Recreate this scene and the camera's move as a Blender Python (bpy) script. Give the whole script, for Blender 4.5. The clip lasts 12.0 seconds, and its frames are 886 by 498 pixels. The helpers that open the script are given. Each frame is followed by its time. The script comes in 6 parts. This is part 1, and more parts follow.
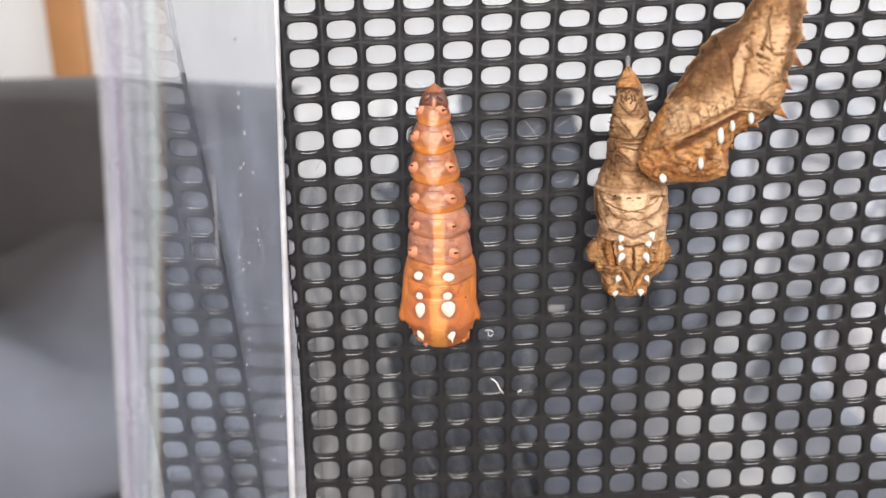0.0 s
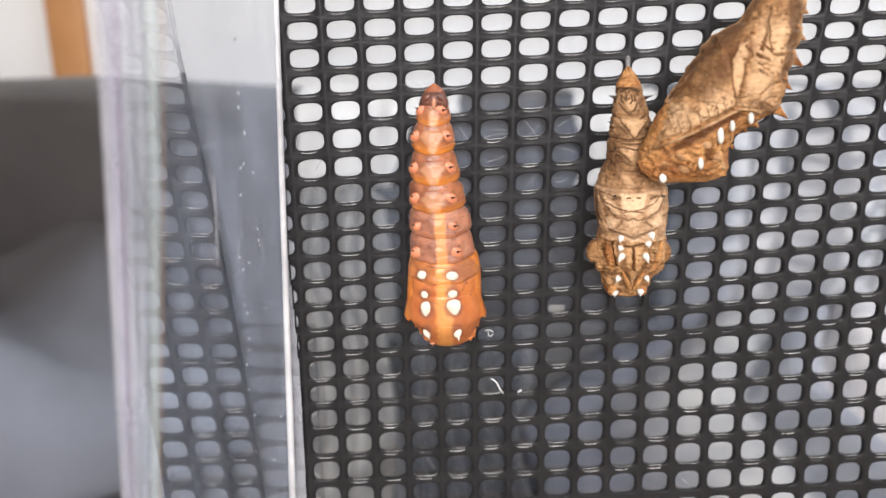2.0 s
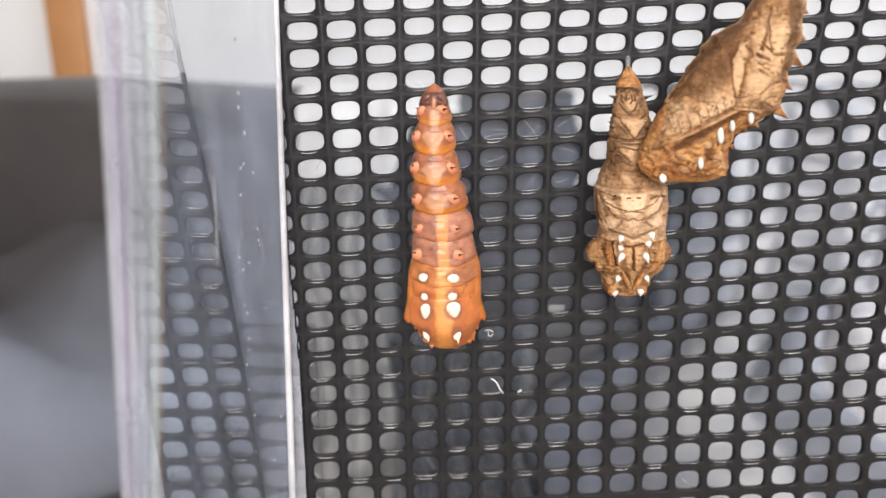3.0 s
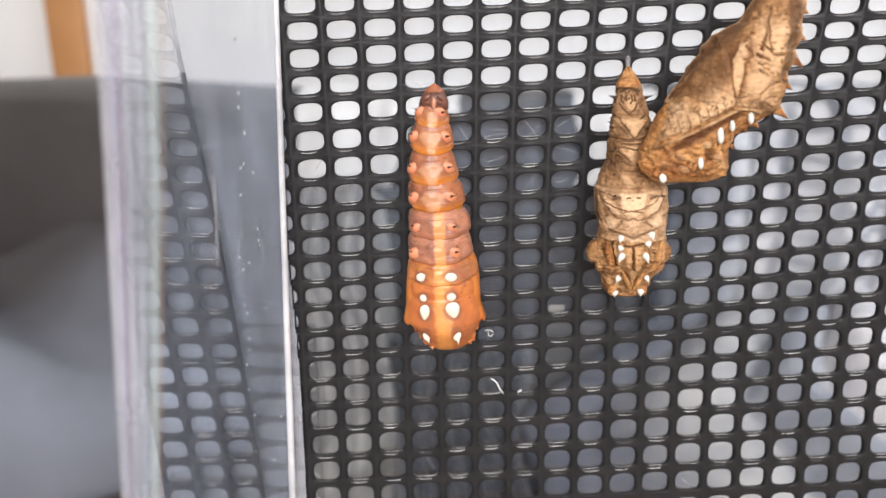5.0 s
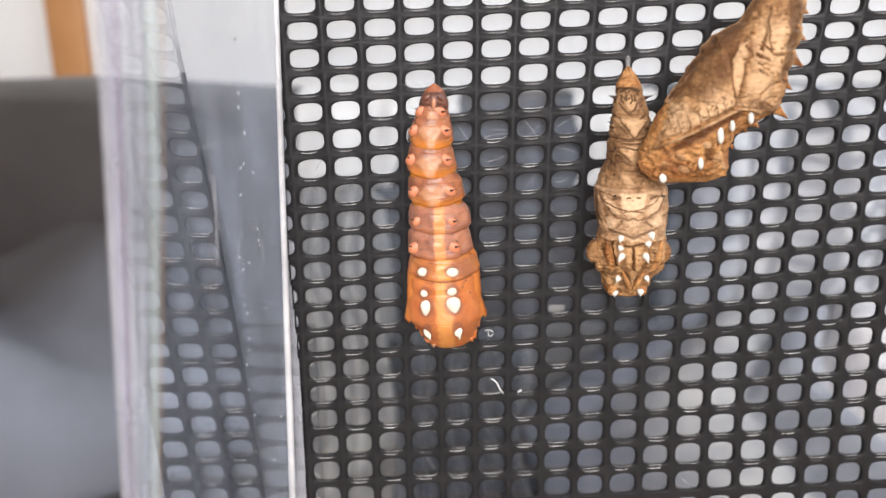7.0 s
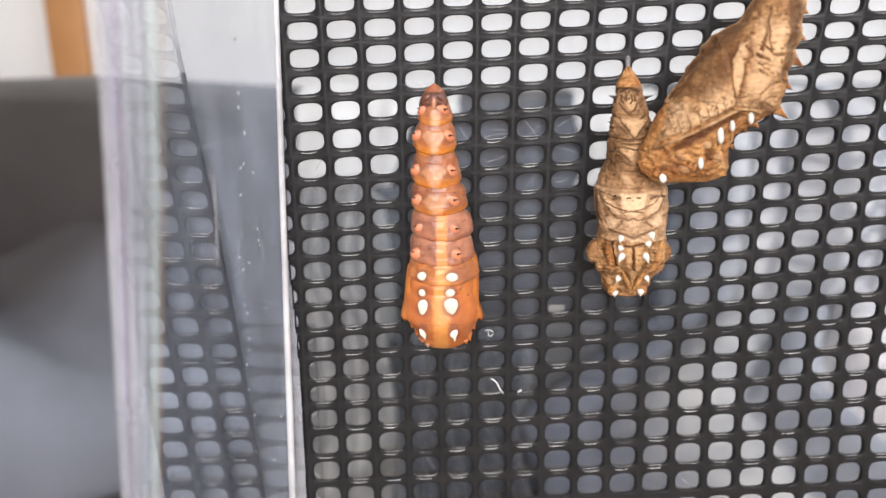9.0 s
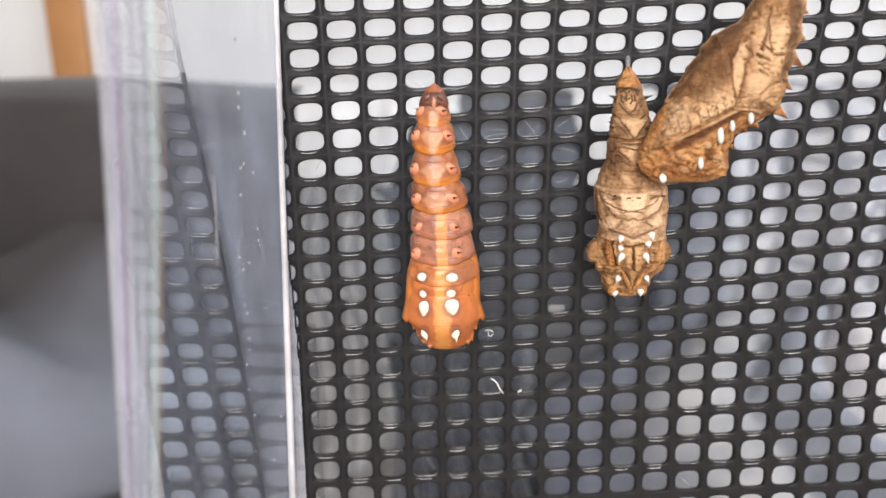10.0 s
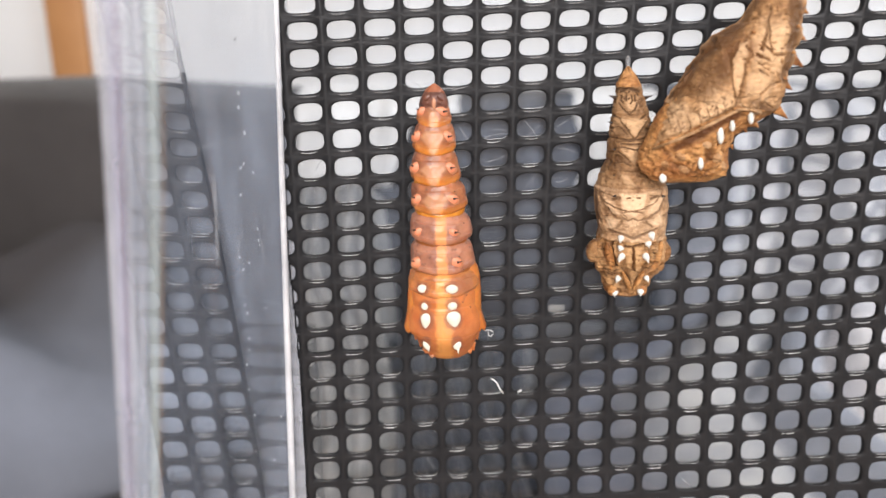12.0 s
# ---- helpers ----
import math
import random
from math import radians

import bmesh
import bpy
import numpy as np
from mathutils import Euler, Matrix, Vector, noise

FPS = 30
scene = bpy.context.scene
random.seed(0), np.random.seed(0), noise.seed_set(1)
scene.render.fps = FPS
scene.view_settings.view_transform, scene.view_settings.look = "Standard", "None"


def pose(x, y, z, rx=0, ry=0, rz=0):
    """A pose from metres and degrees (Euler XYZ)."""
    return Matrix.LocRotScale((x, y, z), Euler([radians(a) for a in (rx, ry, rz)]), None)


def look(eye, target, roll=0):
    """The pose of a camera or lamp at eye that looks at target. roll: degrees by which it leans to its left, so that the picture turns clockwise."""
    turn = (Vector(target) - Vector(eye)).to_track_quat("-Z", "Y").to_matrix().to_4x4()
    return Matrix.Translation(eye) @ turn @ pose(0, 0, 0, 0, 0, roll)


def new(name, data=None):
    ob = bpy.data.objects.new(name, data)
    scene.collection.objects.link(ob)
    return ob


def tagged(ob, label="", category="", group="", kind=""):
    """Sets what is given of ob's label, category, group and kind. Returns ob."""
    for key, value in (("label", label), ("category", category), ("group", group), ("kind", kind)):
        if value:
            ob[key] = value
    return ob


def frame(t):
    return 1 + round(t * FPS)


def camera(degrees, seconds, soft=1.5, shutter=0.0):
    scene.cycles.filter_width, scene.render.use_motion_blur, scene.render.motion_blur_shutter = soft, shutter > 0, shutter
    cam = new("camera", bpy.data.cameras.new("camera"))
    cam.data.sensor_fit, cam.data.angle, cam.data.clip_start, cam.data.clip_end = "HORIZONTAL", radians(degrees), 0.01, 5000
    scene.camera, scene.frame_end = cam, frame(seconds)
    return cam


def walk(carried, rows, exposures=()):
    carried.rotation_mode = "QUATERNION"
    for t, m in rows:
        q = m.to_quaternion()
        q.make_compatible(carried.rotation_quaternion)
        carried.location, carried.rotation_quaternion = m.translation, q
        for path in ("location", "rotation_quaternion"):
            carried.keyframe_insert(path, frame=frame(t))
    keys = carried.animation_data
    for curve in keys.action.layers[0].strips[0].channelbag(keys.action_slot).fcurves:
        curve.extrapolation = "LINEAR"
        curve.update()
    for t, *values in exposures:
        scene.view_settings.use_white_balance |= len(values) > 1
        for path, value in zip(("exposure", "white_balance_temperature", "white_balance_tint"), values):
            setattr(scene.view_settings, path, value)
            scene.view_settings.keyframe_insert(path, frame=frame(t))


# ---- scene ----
MM = 0.001
CZ = 0.73                      # height of the lens over the floor
SEAT = 0.43                    # top of the sofa seat, on which the enclosure stands
NET_Y = 0.066                  # the net hangs in this upright plane
PUPA_Y = 0.060

cam = camera(62, 12.0, soft=1.5)
cam.data.dof.use_dof = True
cam.data.dof.focus_distance = 0.0640
cam.data.dof.aperture_fstop = 34.0
EYE = pose(0, 0, CZ, 90 - 16, 0, 0)
walk(cam, [(0, EYE), (12, EYE)], exposures=[(0, 0.04, 6500, 10), (12, 0.04, 6500, 10)])

# ------------------------------------------------------------------ light
world = bpy.data.worlds.new("sky")
scene.world = world
world.use_nodes = True
wn = world.node_tree.nodes
sky = wn.new("ShaderNodeTexSky")
sky.sky_type = "NISHITA"
sky.sun_disc = False
sky.sun_elevation = radians(40)
sky.sun_rotation = radians(150)
world.node_tree.links.new(sky.outputs[0], wn["Background"].inputs[0])
wn["Background"].inputs[1].default_value = 0.12


def area_lamp(name, m, sx, sy, power, colour):
    d = bpy.data.lights.new(name, "AREA")
    d.shape, d.size, d.size_y, d.energy, d.color = "RECTANGLE", sx, sy, power, colour
    ob = new(name, d)
    ob.matrix_world = m
    return ob


# two added lamps, set in assumed window openings out of view
area_lamp("front_lamp", look((0.0, -1.66, 1.36), (0.0, 0.2, 0.75)), 0.95, 0.9, 52, (1.0, 0.955, 0.95))
area_lamp("side_lamp", look((1.44, 0.10, 1.60), (0.0, 0.55, 0.80)), 1.0, 1.1, 17, (0.93, 0.97, 1.0))


# ------------------------------------------------------------------ materials
def material(name, rough=0.5, metal=0.0, spec=0.5):
    m = bpy.data.materials.new(name)
    m.use_nodes = True
    nt = m.node_tree
    b = nt.nodes["Principled BSDF"]
    b.inputs["Roughness"].default_value = rough
    b.inputs["Metallic"].default_value = metal
    b.inputs["Specular IOR Level"].default_value = spec
    return m, nt, b


def node(nt, kind, **inputs):
    n = nt.nodes.new(kind)
    for key, value in inputs.items():
        n.inputs[key.replace("_", " ")].default_value = value
    return n


def object_coords(nt):
    return nt.nodes.new("ShaderNodeTexCoord").outputs["Object"]


def noise_tex(nt, co, scale, detail=4.0, rough=0.55, distort=0.0):
    n = node(nt, "ShaderNodeTexNoise", Scale=scale, Detail=detail, Roughness=rough, Distortion=distort)
    nt.links.new(co, n.inputs["Vector"])
    return n.outputs["Fac"]


def ramp(nt, fac, stops):
    n = nt.nodes.new("ShaderNodeValToRGB")
    e = n.color_ramp.elements
    while len(e) < len(stops):
        e.new(0.5)
    for el, (p, c) in zip(e, stops):
        el.position = p
        el.color = (*c, 1) if len(c) == 3 else c
    nt.links.new(fac, n.inputs["Fac"])
    return n.outputs["Color"]


def mix(nt, fac, a, b, blend="MIX"):
    n = nt.nodes.new("ShaderNodeMix")
    n.data_type, n.blend_type = "RGBA", blend
    for sock, v in ((n.inputs[0], fac), (n.inputs[6], a), (n.inputs[7], b)):
        if isinstance(v, (int, float)):
            sock.default_value = v
        elif isinstance(v, tuple):
            sock.default_value = (*v, 1)
        else:
            nt.links.new(v, sock)
    return n.outputs[2]


def math_node(nt, op, a, b=None, clamp=False):
    n = nt.nodes.new("ShaderNodeMath")
    n.operation, n.use_clamp = op, clamp
    for sock, v in ((n.inputs[0], a), (n.inputs[1], b)):
        if v is None:
            continue
        if isinstance(v, (int, float)):
            sock.default_value = v
        else:
            nt.links.new(v, sock)
    return n.outputs[0]


def bump(nt, b, height, strength, distance):
    n = node(nt, "ShaderNodeBump", Strength=strength, Distance=distance)
    nt.links.new(height, n.inputs["Height"])
    nt.links.new(n.outputs[0], b.inputs["Normal"])


def plain(name, c1, c2, scale, rough, bump_scale, bump_strength, bump_dist, spec=0.5):
    """A surface of two close tones at one scale with fine relief at another."""
    m, nt, b = material(name, rough, spec=spec)
    co = object_coords(nt)
    nt.links.new(ramp(nt, noise_tex(nt, co, scale), [(0.3, c1), (0.7, c2)]), b.inputs["Base Color"])
    bump(nt, b, noise_tex(nt, co, bump_scale), bump_strength, bump_dist)
    return m


def fabric(name, c1, c2, rough=0.95, weave=900, blotch=7, soft=0.2):
    m, nt, b = material(name, rough, spec=0.15)
    co = object_coords(nt)
    big = ramp(nt, noise_tex(nt, co, blotch, 5), [(0.5 - soft, c1), (0.5 + soft, c2)])
    fine = noise_tex(nt, co, weave, 2)
    nt.links.new(mix(nt, 0.25, big, ramp(nt, fine, [(0.3, (0, 0, 0)), (0.7, c2)])), b.inputs["Base Color"])
    b.inputs["Sheen Weight"].default_value = 0.2
    bump(nt, b, fine, 0.4, 0.001)
    return m


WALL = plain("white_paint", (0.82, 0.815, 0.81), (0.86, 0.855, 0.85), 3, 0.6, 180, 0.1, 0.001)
# darker tone for the unseen walls, chosen to cut bounce light
WALL_DIM = plain("low_bounce_beige", (0.42, 0.39, 0.35), (0.47, 0.44, 0.40), 3, 0.7, 180, 0.1, 0.001)
CEIL = plain("ceiling_paint", (0.82, 0.82, 0.81), (0.86, 0.86, 0.85), 3, 0.8, 180, 0.1, 0.001)
FLOOR = plain("floor_wood", (0.30, 0.19, 0.11), (0.38, 0.25, 0.15), 9, 0.45, 160, 0.15, 0.001)
WOOD = plain("casing_wood", (0.50, 0.23, 0.085), (0.60, 0.30, 0.12), 14, 0.5, 220, 0.15, 0.001)
SOFA = fabric("sofa_cloth", (0.046, 0.041, 0.039), (0.070, 0.063, 0.061))
GREY = fabric("grey_cloth", (0.16, 0.154, 0.145), (0.31, 0.302, 0.288), blotch=45, soft=0.12)
NAVY = fabric("dark_seat_sheet", (0.014, 0.015, 0.020), (0.026, 0.028, 0.036))


def attribute(nt, name):
    n = nt.nodes.new("ShaderNodeAttribute")
    n.attribute_name = name
    return n.outputs["Fac"]


def fold_shaded_blanket():
    """Pale blanket with the shade of its folds painted in as broad stripes, and a soft check of thin grey lines."""
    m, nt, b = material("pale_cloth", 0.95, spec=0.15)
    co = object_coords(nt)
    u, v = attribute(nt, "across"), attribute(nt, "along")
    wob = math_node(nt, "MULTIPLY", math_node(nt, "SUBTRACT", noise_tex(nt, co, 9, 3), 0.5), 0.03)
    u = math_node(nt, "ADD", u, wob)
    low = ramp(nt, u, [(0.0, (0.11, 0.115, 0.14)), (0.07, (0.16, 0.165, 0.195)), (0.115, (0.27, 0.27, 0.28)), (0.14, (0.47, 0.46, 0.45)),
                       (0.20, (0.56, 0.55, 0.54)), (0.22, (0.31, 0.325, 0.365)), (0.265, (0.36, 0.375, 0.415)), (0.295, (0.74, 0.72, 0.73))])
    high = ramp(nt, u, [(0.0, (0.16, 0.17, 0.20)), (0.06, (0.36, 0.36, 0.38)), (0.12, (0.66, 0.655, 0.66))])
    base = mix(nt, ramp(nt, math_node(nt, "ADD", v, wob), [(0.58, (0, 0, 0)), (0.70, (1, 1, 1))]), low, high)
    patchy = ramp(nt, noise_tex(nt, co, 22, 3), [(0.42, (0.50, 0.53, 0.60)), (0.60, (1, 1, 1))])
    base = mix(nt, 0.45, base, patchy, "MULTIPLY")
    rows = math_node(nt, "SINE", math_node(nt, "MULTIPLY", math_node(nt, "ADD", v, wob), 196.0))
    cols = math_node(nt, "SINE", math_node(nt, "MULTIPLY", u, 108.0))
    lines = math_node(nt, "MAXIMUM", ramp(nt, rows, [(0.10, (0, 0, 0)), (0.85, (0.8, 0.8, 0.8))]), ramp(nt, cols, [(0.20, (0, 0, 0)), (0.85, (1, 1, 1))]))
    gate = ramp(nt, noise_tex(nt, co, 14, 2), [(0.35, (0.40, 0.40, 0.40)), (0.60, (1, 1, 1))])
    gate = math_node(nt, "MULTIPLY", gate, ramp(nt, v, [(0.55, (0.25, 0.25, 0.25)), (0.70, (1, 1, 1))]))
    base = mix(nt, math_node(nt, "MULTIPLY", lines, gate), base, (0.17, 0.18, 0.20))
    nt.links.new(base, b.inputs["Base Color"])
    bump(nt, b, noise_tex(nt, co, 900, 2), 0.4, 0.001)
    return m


def shaded_throw():
    """Blue-grey throw with shade painted in as darker brown-grey towards its front and back edges."""
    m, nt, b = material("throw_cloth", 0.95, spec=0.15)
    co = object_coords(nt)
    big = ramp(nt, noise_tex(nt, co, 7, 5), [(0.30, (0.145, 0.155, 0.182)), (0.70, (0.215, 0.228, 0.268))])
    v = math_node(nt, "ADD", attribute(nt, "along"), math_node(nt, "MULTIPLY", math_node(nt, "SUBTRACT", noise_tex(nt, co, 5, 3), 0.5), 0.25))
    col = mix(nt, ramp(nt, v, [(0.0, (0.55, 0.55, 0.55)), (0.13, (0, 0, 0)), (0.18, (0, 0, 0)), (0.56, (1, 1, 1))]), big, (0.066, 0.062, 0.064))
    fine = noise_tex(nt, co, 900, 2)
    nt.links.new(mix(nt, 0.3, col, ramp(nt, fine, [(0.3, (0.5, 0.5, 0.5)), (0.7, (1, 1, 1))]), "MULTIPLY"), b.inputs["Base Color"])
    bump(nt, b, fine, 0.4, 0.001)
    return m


PALE = fold_shaded_blanket()
THROW = shaded_throw()
WHITE = fabric("white_cloth", (0.74, 0.74, 0.73), (0.84, 0.84, 0.83))


def net_material():
    m, nt, b = material("black_plastic_net", 0.5, spec=0.28)
    co = object_coords(nt)
    c = ramp(nt, noise_tex(nt, co, 260, 5), [(0.35, (0.0128, 0.0127, 0.0138)), (0.75, (0.0222, 0.0219, 0.0236))])
    dust = ramp(nt, noise_tex(nt, co, 2600, 3, 0.6), [(0.70, (0, 0, 0)), (0.80, (1, 1, 1))])
    nt.links.new(mix(nt, math_node(nt, "MULTIPLY", dust, 0.10), c, (0.30, 0.29, 0.28)), b.inputs["Base Color"])
    nt.links.new(math_node(nt, "MULTIPLY_ADD", noise_tex(nt, co, 900, 3), 0.35), b.inputs["Roughness"])
    b.inputs["Roughness"].links[0].from_node.inputs[2].default_value = 0.34
    bump(nt, b, noise_tex(nt, co, 1400, 3), 0.3, 0.0002)
    return m


NET = net_material()


def clear_plastic(name, haze, tint=(0.97, 0.975, 0.98), gloss_rough=0.06, gloss=0.15, veil=(0.8, 0.8, 0.82), haze_fade=None):
    """Thin clear plastic: see-through, a little milky, glossy by Fresnel."""
    m = bpy.data.materials.new(name)
    m.use_nodes = True
    nt = m.node_tree
    nt.nodes.clear()
    out = nt.nodes.new("ShaderNodeOutputMaterial")
    tr = node(nt, "ShaderNodeBsdfTransparent", Color=(*tint, 1))
    df = node(nt, "ShaderNodeBsdfDiffuse", Color=(*veil, 1))
    gl = node(nt, "ShaderNodeBsdfGlossy", Roughness=gloss_rough)
    co = object_coords(nt)
    streak = nt.nodes.new("ShaderNodeMapping")
    streak.inputs["Scale"].default_value = (1, 1, 0.12)
    nt.links.new(co, streak.inputs["Vector"])
    f = noise_tex(nt, streak.outputs[0], 420, 4)
    hz = math_node(nt, "MULTIPLY", ramp(nt, f, [(0.25, (0.55, 0.55, 0.55)), (0.75, (1, 1, 1))]), haze)
    drift = nt.nodes.new("ShaderNodeMapping")
    drift.inputs["Scale"].default_value = (1, 0.8, 0.35)
    nt.links.new(co, drift.inputs["Vector"])
    cloud = ramp(nt, noise_tex(nt, drift.outputs[0], 330, 5, 0.6), [(0.36, (0.50, 0.50, 0.50)), (0.68, (1.1, 1.1, 1.1))])
    hz = math_node(nt, "MULTIPLY", math_node(nt, "MULTIPLY", hz, cloud), 1.25)
    if haze_fade:
        # haze and reflected light painted in, fading between two heights
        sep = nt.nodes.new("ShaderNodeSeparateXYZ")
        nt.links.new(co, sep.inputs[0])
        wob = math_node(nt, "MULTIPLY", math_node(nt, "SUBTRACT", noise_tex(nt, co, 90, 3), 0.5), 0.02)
        up = math_node(nt, "DIVIDE", math_node(nt, "SUBTRACT", math_node(nt, "ADD", sep.outputs[2], wob), haze_fade[0]), haze_fade[1] - haze_fade[0], clamp=True)
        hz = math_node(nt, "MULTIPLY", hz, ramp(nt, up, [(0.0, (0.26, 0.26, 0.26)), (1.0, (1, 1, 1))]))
    m1 = nt.nodes.new("ShaderNodeMixShader")
    nt.links.new(hz, m1.inputs[0])
    nt.links.new(tr.outputs[0], m1.inputs[1])
    nt.links.new(df.outputs[0], m1.inputs[2])
    fr = node(nt, "ShaderNodeLayerWeight", Blend=0.25)
    m2 = nt.nodes.new("ShaderNodeMixShader")
    nt.links.new(math_node(nt, "MULTIPLY_ADD", fr.outputs["Facing"], gloss), m2.inputs[0])
    m2.inputs[0].links[0].from_node.inputs[2].default_value = 0.015
    nt.links.new(m1.outputs[0], m2.inputs[1])
    nt.links.new(gl.outputs[0], m2.inputs[2])
    nt.links.new(m2.outputs[0], out.inputs[0])
    return m


CLEAR = clear_plastic("clear_plastic", 0.085, gloss=0.02, veil=(0.62, 0.70, 0.86))
FILM = clear_plastic("clear_film", 0.088, gloss=0.05, veil=(0.54, 0.64, 0.81), haze_fade=(0.266, 0.290))
HAZESHEET = clear_plastic("haze_sheet", 0.135, gloss=0.03, veil=(0.58, 0.66, 0.80), haze_fade=(0.301, 0.293))
RIM = clear_plastic("clear_rim", 0.48, gloss_rough=0.15, gloss=0.12, veil=(0.56, 0.57, 0.62))
RIM_WARM = clear_plastic("refracted_wood_rim", 0.28, gloss_rough=0.2, gloss=0.1, veil=(0.75, 0.48, 0.28))
RIM_GREEN = clear_plastic("green_rim", 0.44, gloss_rough=0.2, gloss=0.1, veil=(0.56, 0.62, 0.60))
RIM_ROSE = clear_plastic("rose_rim", 0.12, gloss_rough=0.2, gloss=0.1, veil=(0.72, 0.42, 0.52))
# pale plastics for the modelled glints of the film
GLINT = clear_plastic("pale_glint", 0.75, gloss_rough=0.15, gloss=0.2, veil=(0.93, 0.93, 0.93))
GLINT_DIM = clear_plastic("dull_glint", 0.33, gloss_rough=0.25, gloss=0.1, veil=(0.50, 0.50, 0.50))
SEAM = clear_plastic("white_seam", 0.92, gloss_rough=0.2, veil=(0.88, 0.88, 0.90))
MILK = clear_plastic("milky_plastic", 0.47, gloss_rough=0.2, gloss=0.2, veil=(0.58, 0.57, 0.68))
GHOST = clear_plastic("pale_mirror_net", 0.40, gloss_rough=0.3, gloss=0.03, veil=(0.40, 0.40, 0.41))
DIMNET = clear_plastic("dim_mirror_net", 0.27, gloss_rough=0.3, gloss=0.03, veil=(0.03, 0.03, 0.035))


def pigment_and_shade(nt, col, pale, dark):
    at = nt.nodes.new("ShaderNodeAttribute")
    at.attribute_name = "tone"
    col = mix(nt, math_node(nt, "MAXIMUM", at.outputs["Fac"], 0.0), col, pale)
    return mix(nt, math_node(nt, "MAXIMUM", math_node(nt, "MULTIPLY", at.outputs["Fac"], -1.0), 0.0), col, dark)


def pupa_skin(name, flesh, dark, stripe, stripe_half, freckle=0.0, hem=None, crown=None):
    """Soft moist skin with mottling and a pale line down the middle of the back."""
    m, nt, b = material(name, 0.34, spec=0.45)
    co = object_coords(nt)
    sep = nt.nodes.new("ShaderNodeSeparateXYZ")
    nt.links.new(co, sep.inputs[0])
    base = ramp(nt, noise_tex(nt, co, 700, 5), [(0.32, dark), (0.62, flesh)])
    fr = ramp(nt, noise_tex(nt, co, 3200, 3), [(0.60, (0, 0, 0)), (0.72, (1, 1, 1))])
    base = mix(nt, math_node(nt, "MULTIPLY", fr, freckle), base, (0.10, 0.05, 0.035))
    wob = math_node(nt, "MULTIPLY", math_node(nt, "SUBTRACT", noise_tex(nt, co, 1500, 3), 0.5), 0.0006)
    down = math_node(nt, "DIVIDE", math_node(nt, "ADD", sep.outputs[2], wob), -0.0013, clamp=True)
    if hem:
        base = mix(nt, ramp(nt, down, [(0.25, (0, 0, 0)), (0.95, (1, 1, 1))]), base, hem)
    if crown:
        stripe = mix(nt, ramp(nt, down, [(0.15, (0, 0, 0)), (0.55, (1, 1, 1))]), crown, stripe)
    ax = math_node(nt, "ABSOLUTE", math_node(nt, "ADD", sep.outputs[0], wob))
    line = math_node(nt, "SUBTRACT", 1.0, math_node(nt, "DIVIDE", ax, stripe_half), clamp=True)
    line = ramp(nt, line, [(0.05, (0, 0, 0)), (0.45, (1, 1, 1))])
    front = math_node(nt, "LESS_THAN", sep.outputs[1], 0.0)
    line = math_node(nt, "MULTIPLY", line, front)
    col = pigment_and_shade(nt, mix(nt, math_node(nt, "MULTIPLY", line, 0.85), base, stripe), (0.54, 0.27, 0.14), (0.20, 0.075, 0.05))
    nt.links.new(col, b.inputs["Base Color"])
    b.inputs["Coat Weight"].default_value = 0.05
    b.inputs["Coat Roughness"].default_value = 0.16
    b.inputs["Subsurface Weight"].default_value = 0.25
    b.inputs["Subsurface Radius"].default_value = (1.0, 0.45, 0.25)
    b.inputs["Subsurface Scale"].default_value = 0.0006
    nt.links.new(math_node(nt, "MULTIPLY_ADD", noise_tex(nt, co, 2200, 3), 0.35), b.inputs["Roughness"])
    b.inputs["Roughness"].links[0].from_node.inputs[2].default_value = 0.25
    bump(nt, b, noise_tex(nt, co, 2600, 4), 0.35, 0.00012)
    return m


SKIN = pupa_skin("pupa_abdomen", (0.41, 0.150, 0.064), (0.20, 0.070, 0.042), (0.74, 0.28, 0.07), 0.00042, 0.6, (0.58, 0.195, 0.026), (0.34, 0.155, 0.092))
SKIN_MID = pupa_skin("pupa_middle_abdomen", (0.46, 0.20, 0.118), (0.26, 0.105, 0.07), (0.76, 0.32, 0.11), 0.00058, 0.6, (0.44, 0.16, 0.07))
SKIN_LOW = pupa_skin("pupa_lower_abdomen", (0.54, 0.20, 0.06), (0.42, 0.14, 0.045), (0.80, 0.35, 0.10), 0.0008, 0.35)
SKIN_THORAX = pupa_skin("pupa_thorax", (0.59, 0.195, 0.055), (0.46, 0.13, 0.036), (0.80, 0.34, 0.09), 0.0009, 0.2)
WING = pupa_skin("pupa_wing", (0.62, 0.21, 0.045), (0.50, 0.14, 0.028), (0.62, 0.21, 0.045), 0.00001, 0.2)
AMBER = plain("amber_membrane", (0.50, 0.165, 0.016), (0.64, 0.25, 0.03), 1200, 0.25, 2500, 0.2, 0.0001)
RUST = plain("rust_membrane", (0.24, 0.066, 0.014), (0.36, 0.11, 0.022), 1200, 0.3, 2500, 0.2, 0.0001)
TIPSKIN = plain("dark_tip", (0.06, 0.026, 0.022), (0.22, 0.08, 0.045), 1100, 0.35, 2400, 0.4, 0.0002)
TIPCAP = plain("tip_cap", (0.26, 0.085, 0.04), (0.38, 0.13, 0.06), 1200, 0.35, 2400, 0.3, 0.0002)
TUBERCLE = plain("orange_tubercle", (0.66, 0.205, 0.10), (0.76, 0.26, 0.135), 1400, 0.48, 2500, 0.2, 0.0001)
TUBERCLE_BASE = plain("tubercle_base", (0.50, 0.19, 0.09), (0.58, 0.225, 0.11), 1400, 0.3, 2500, 0.2, 0.0001)
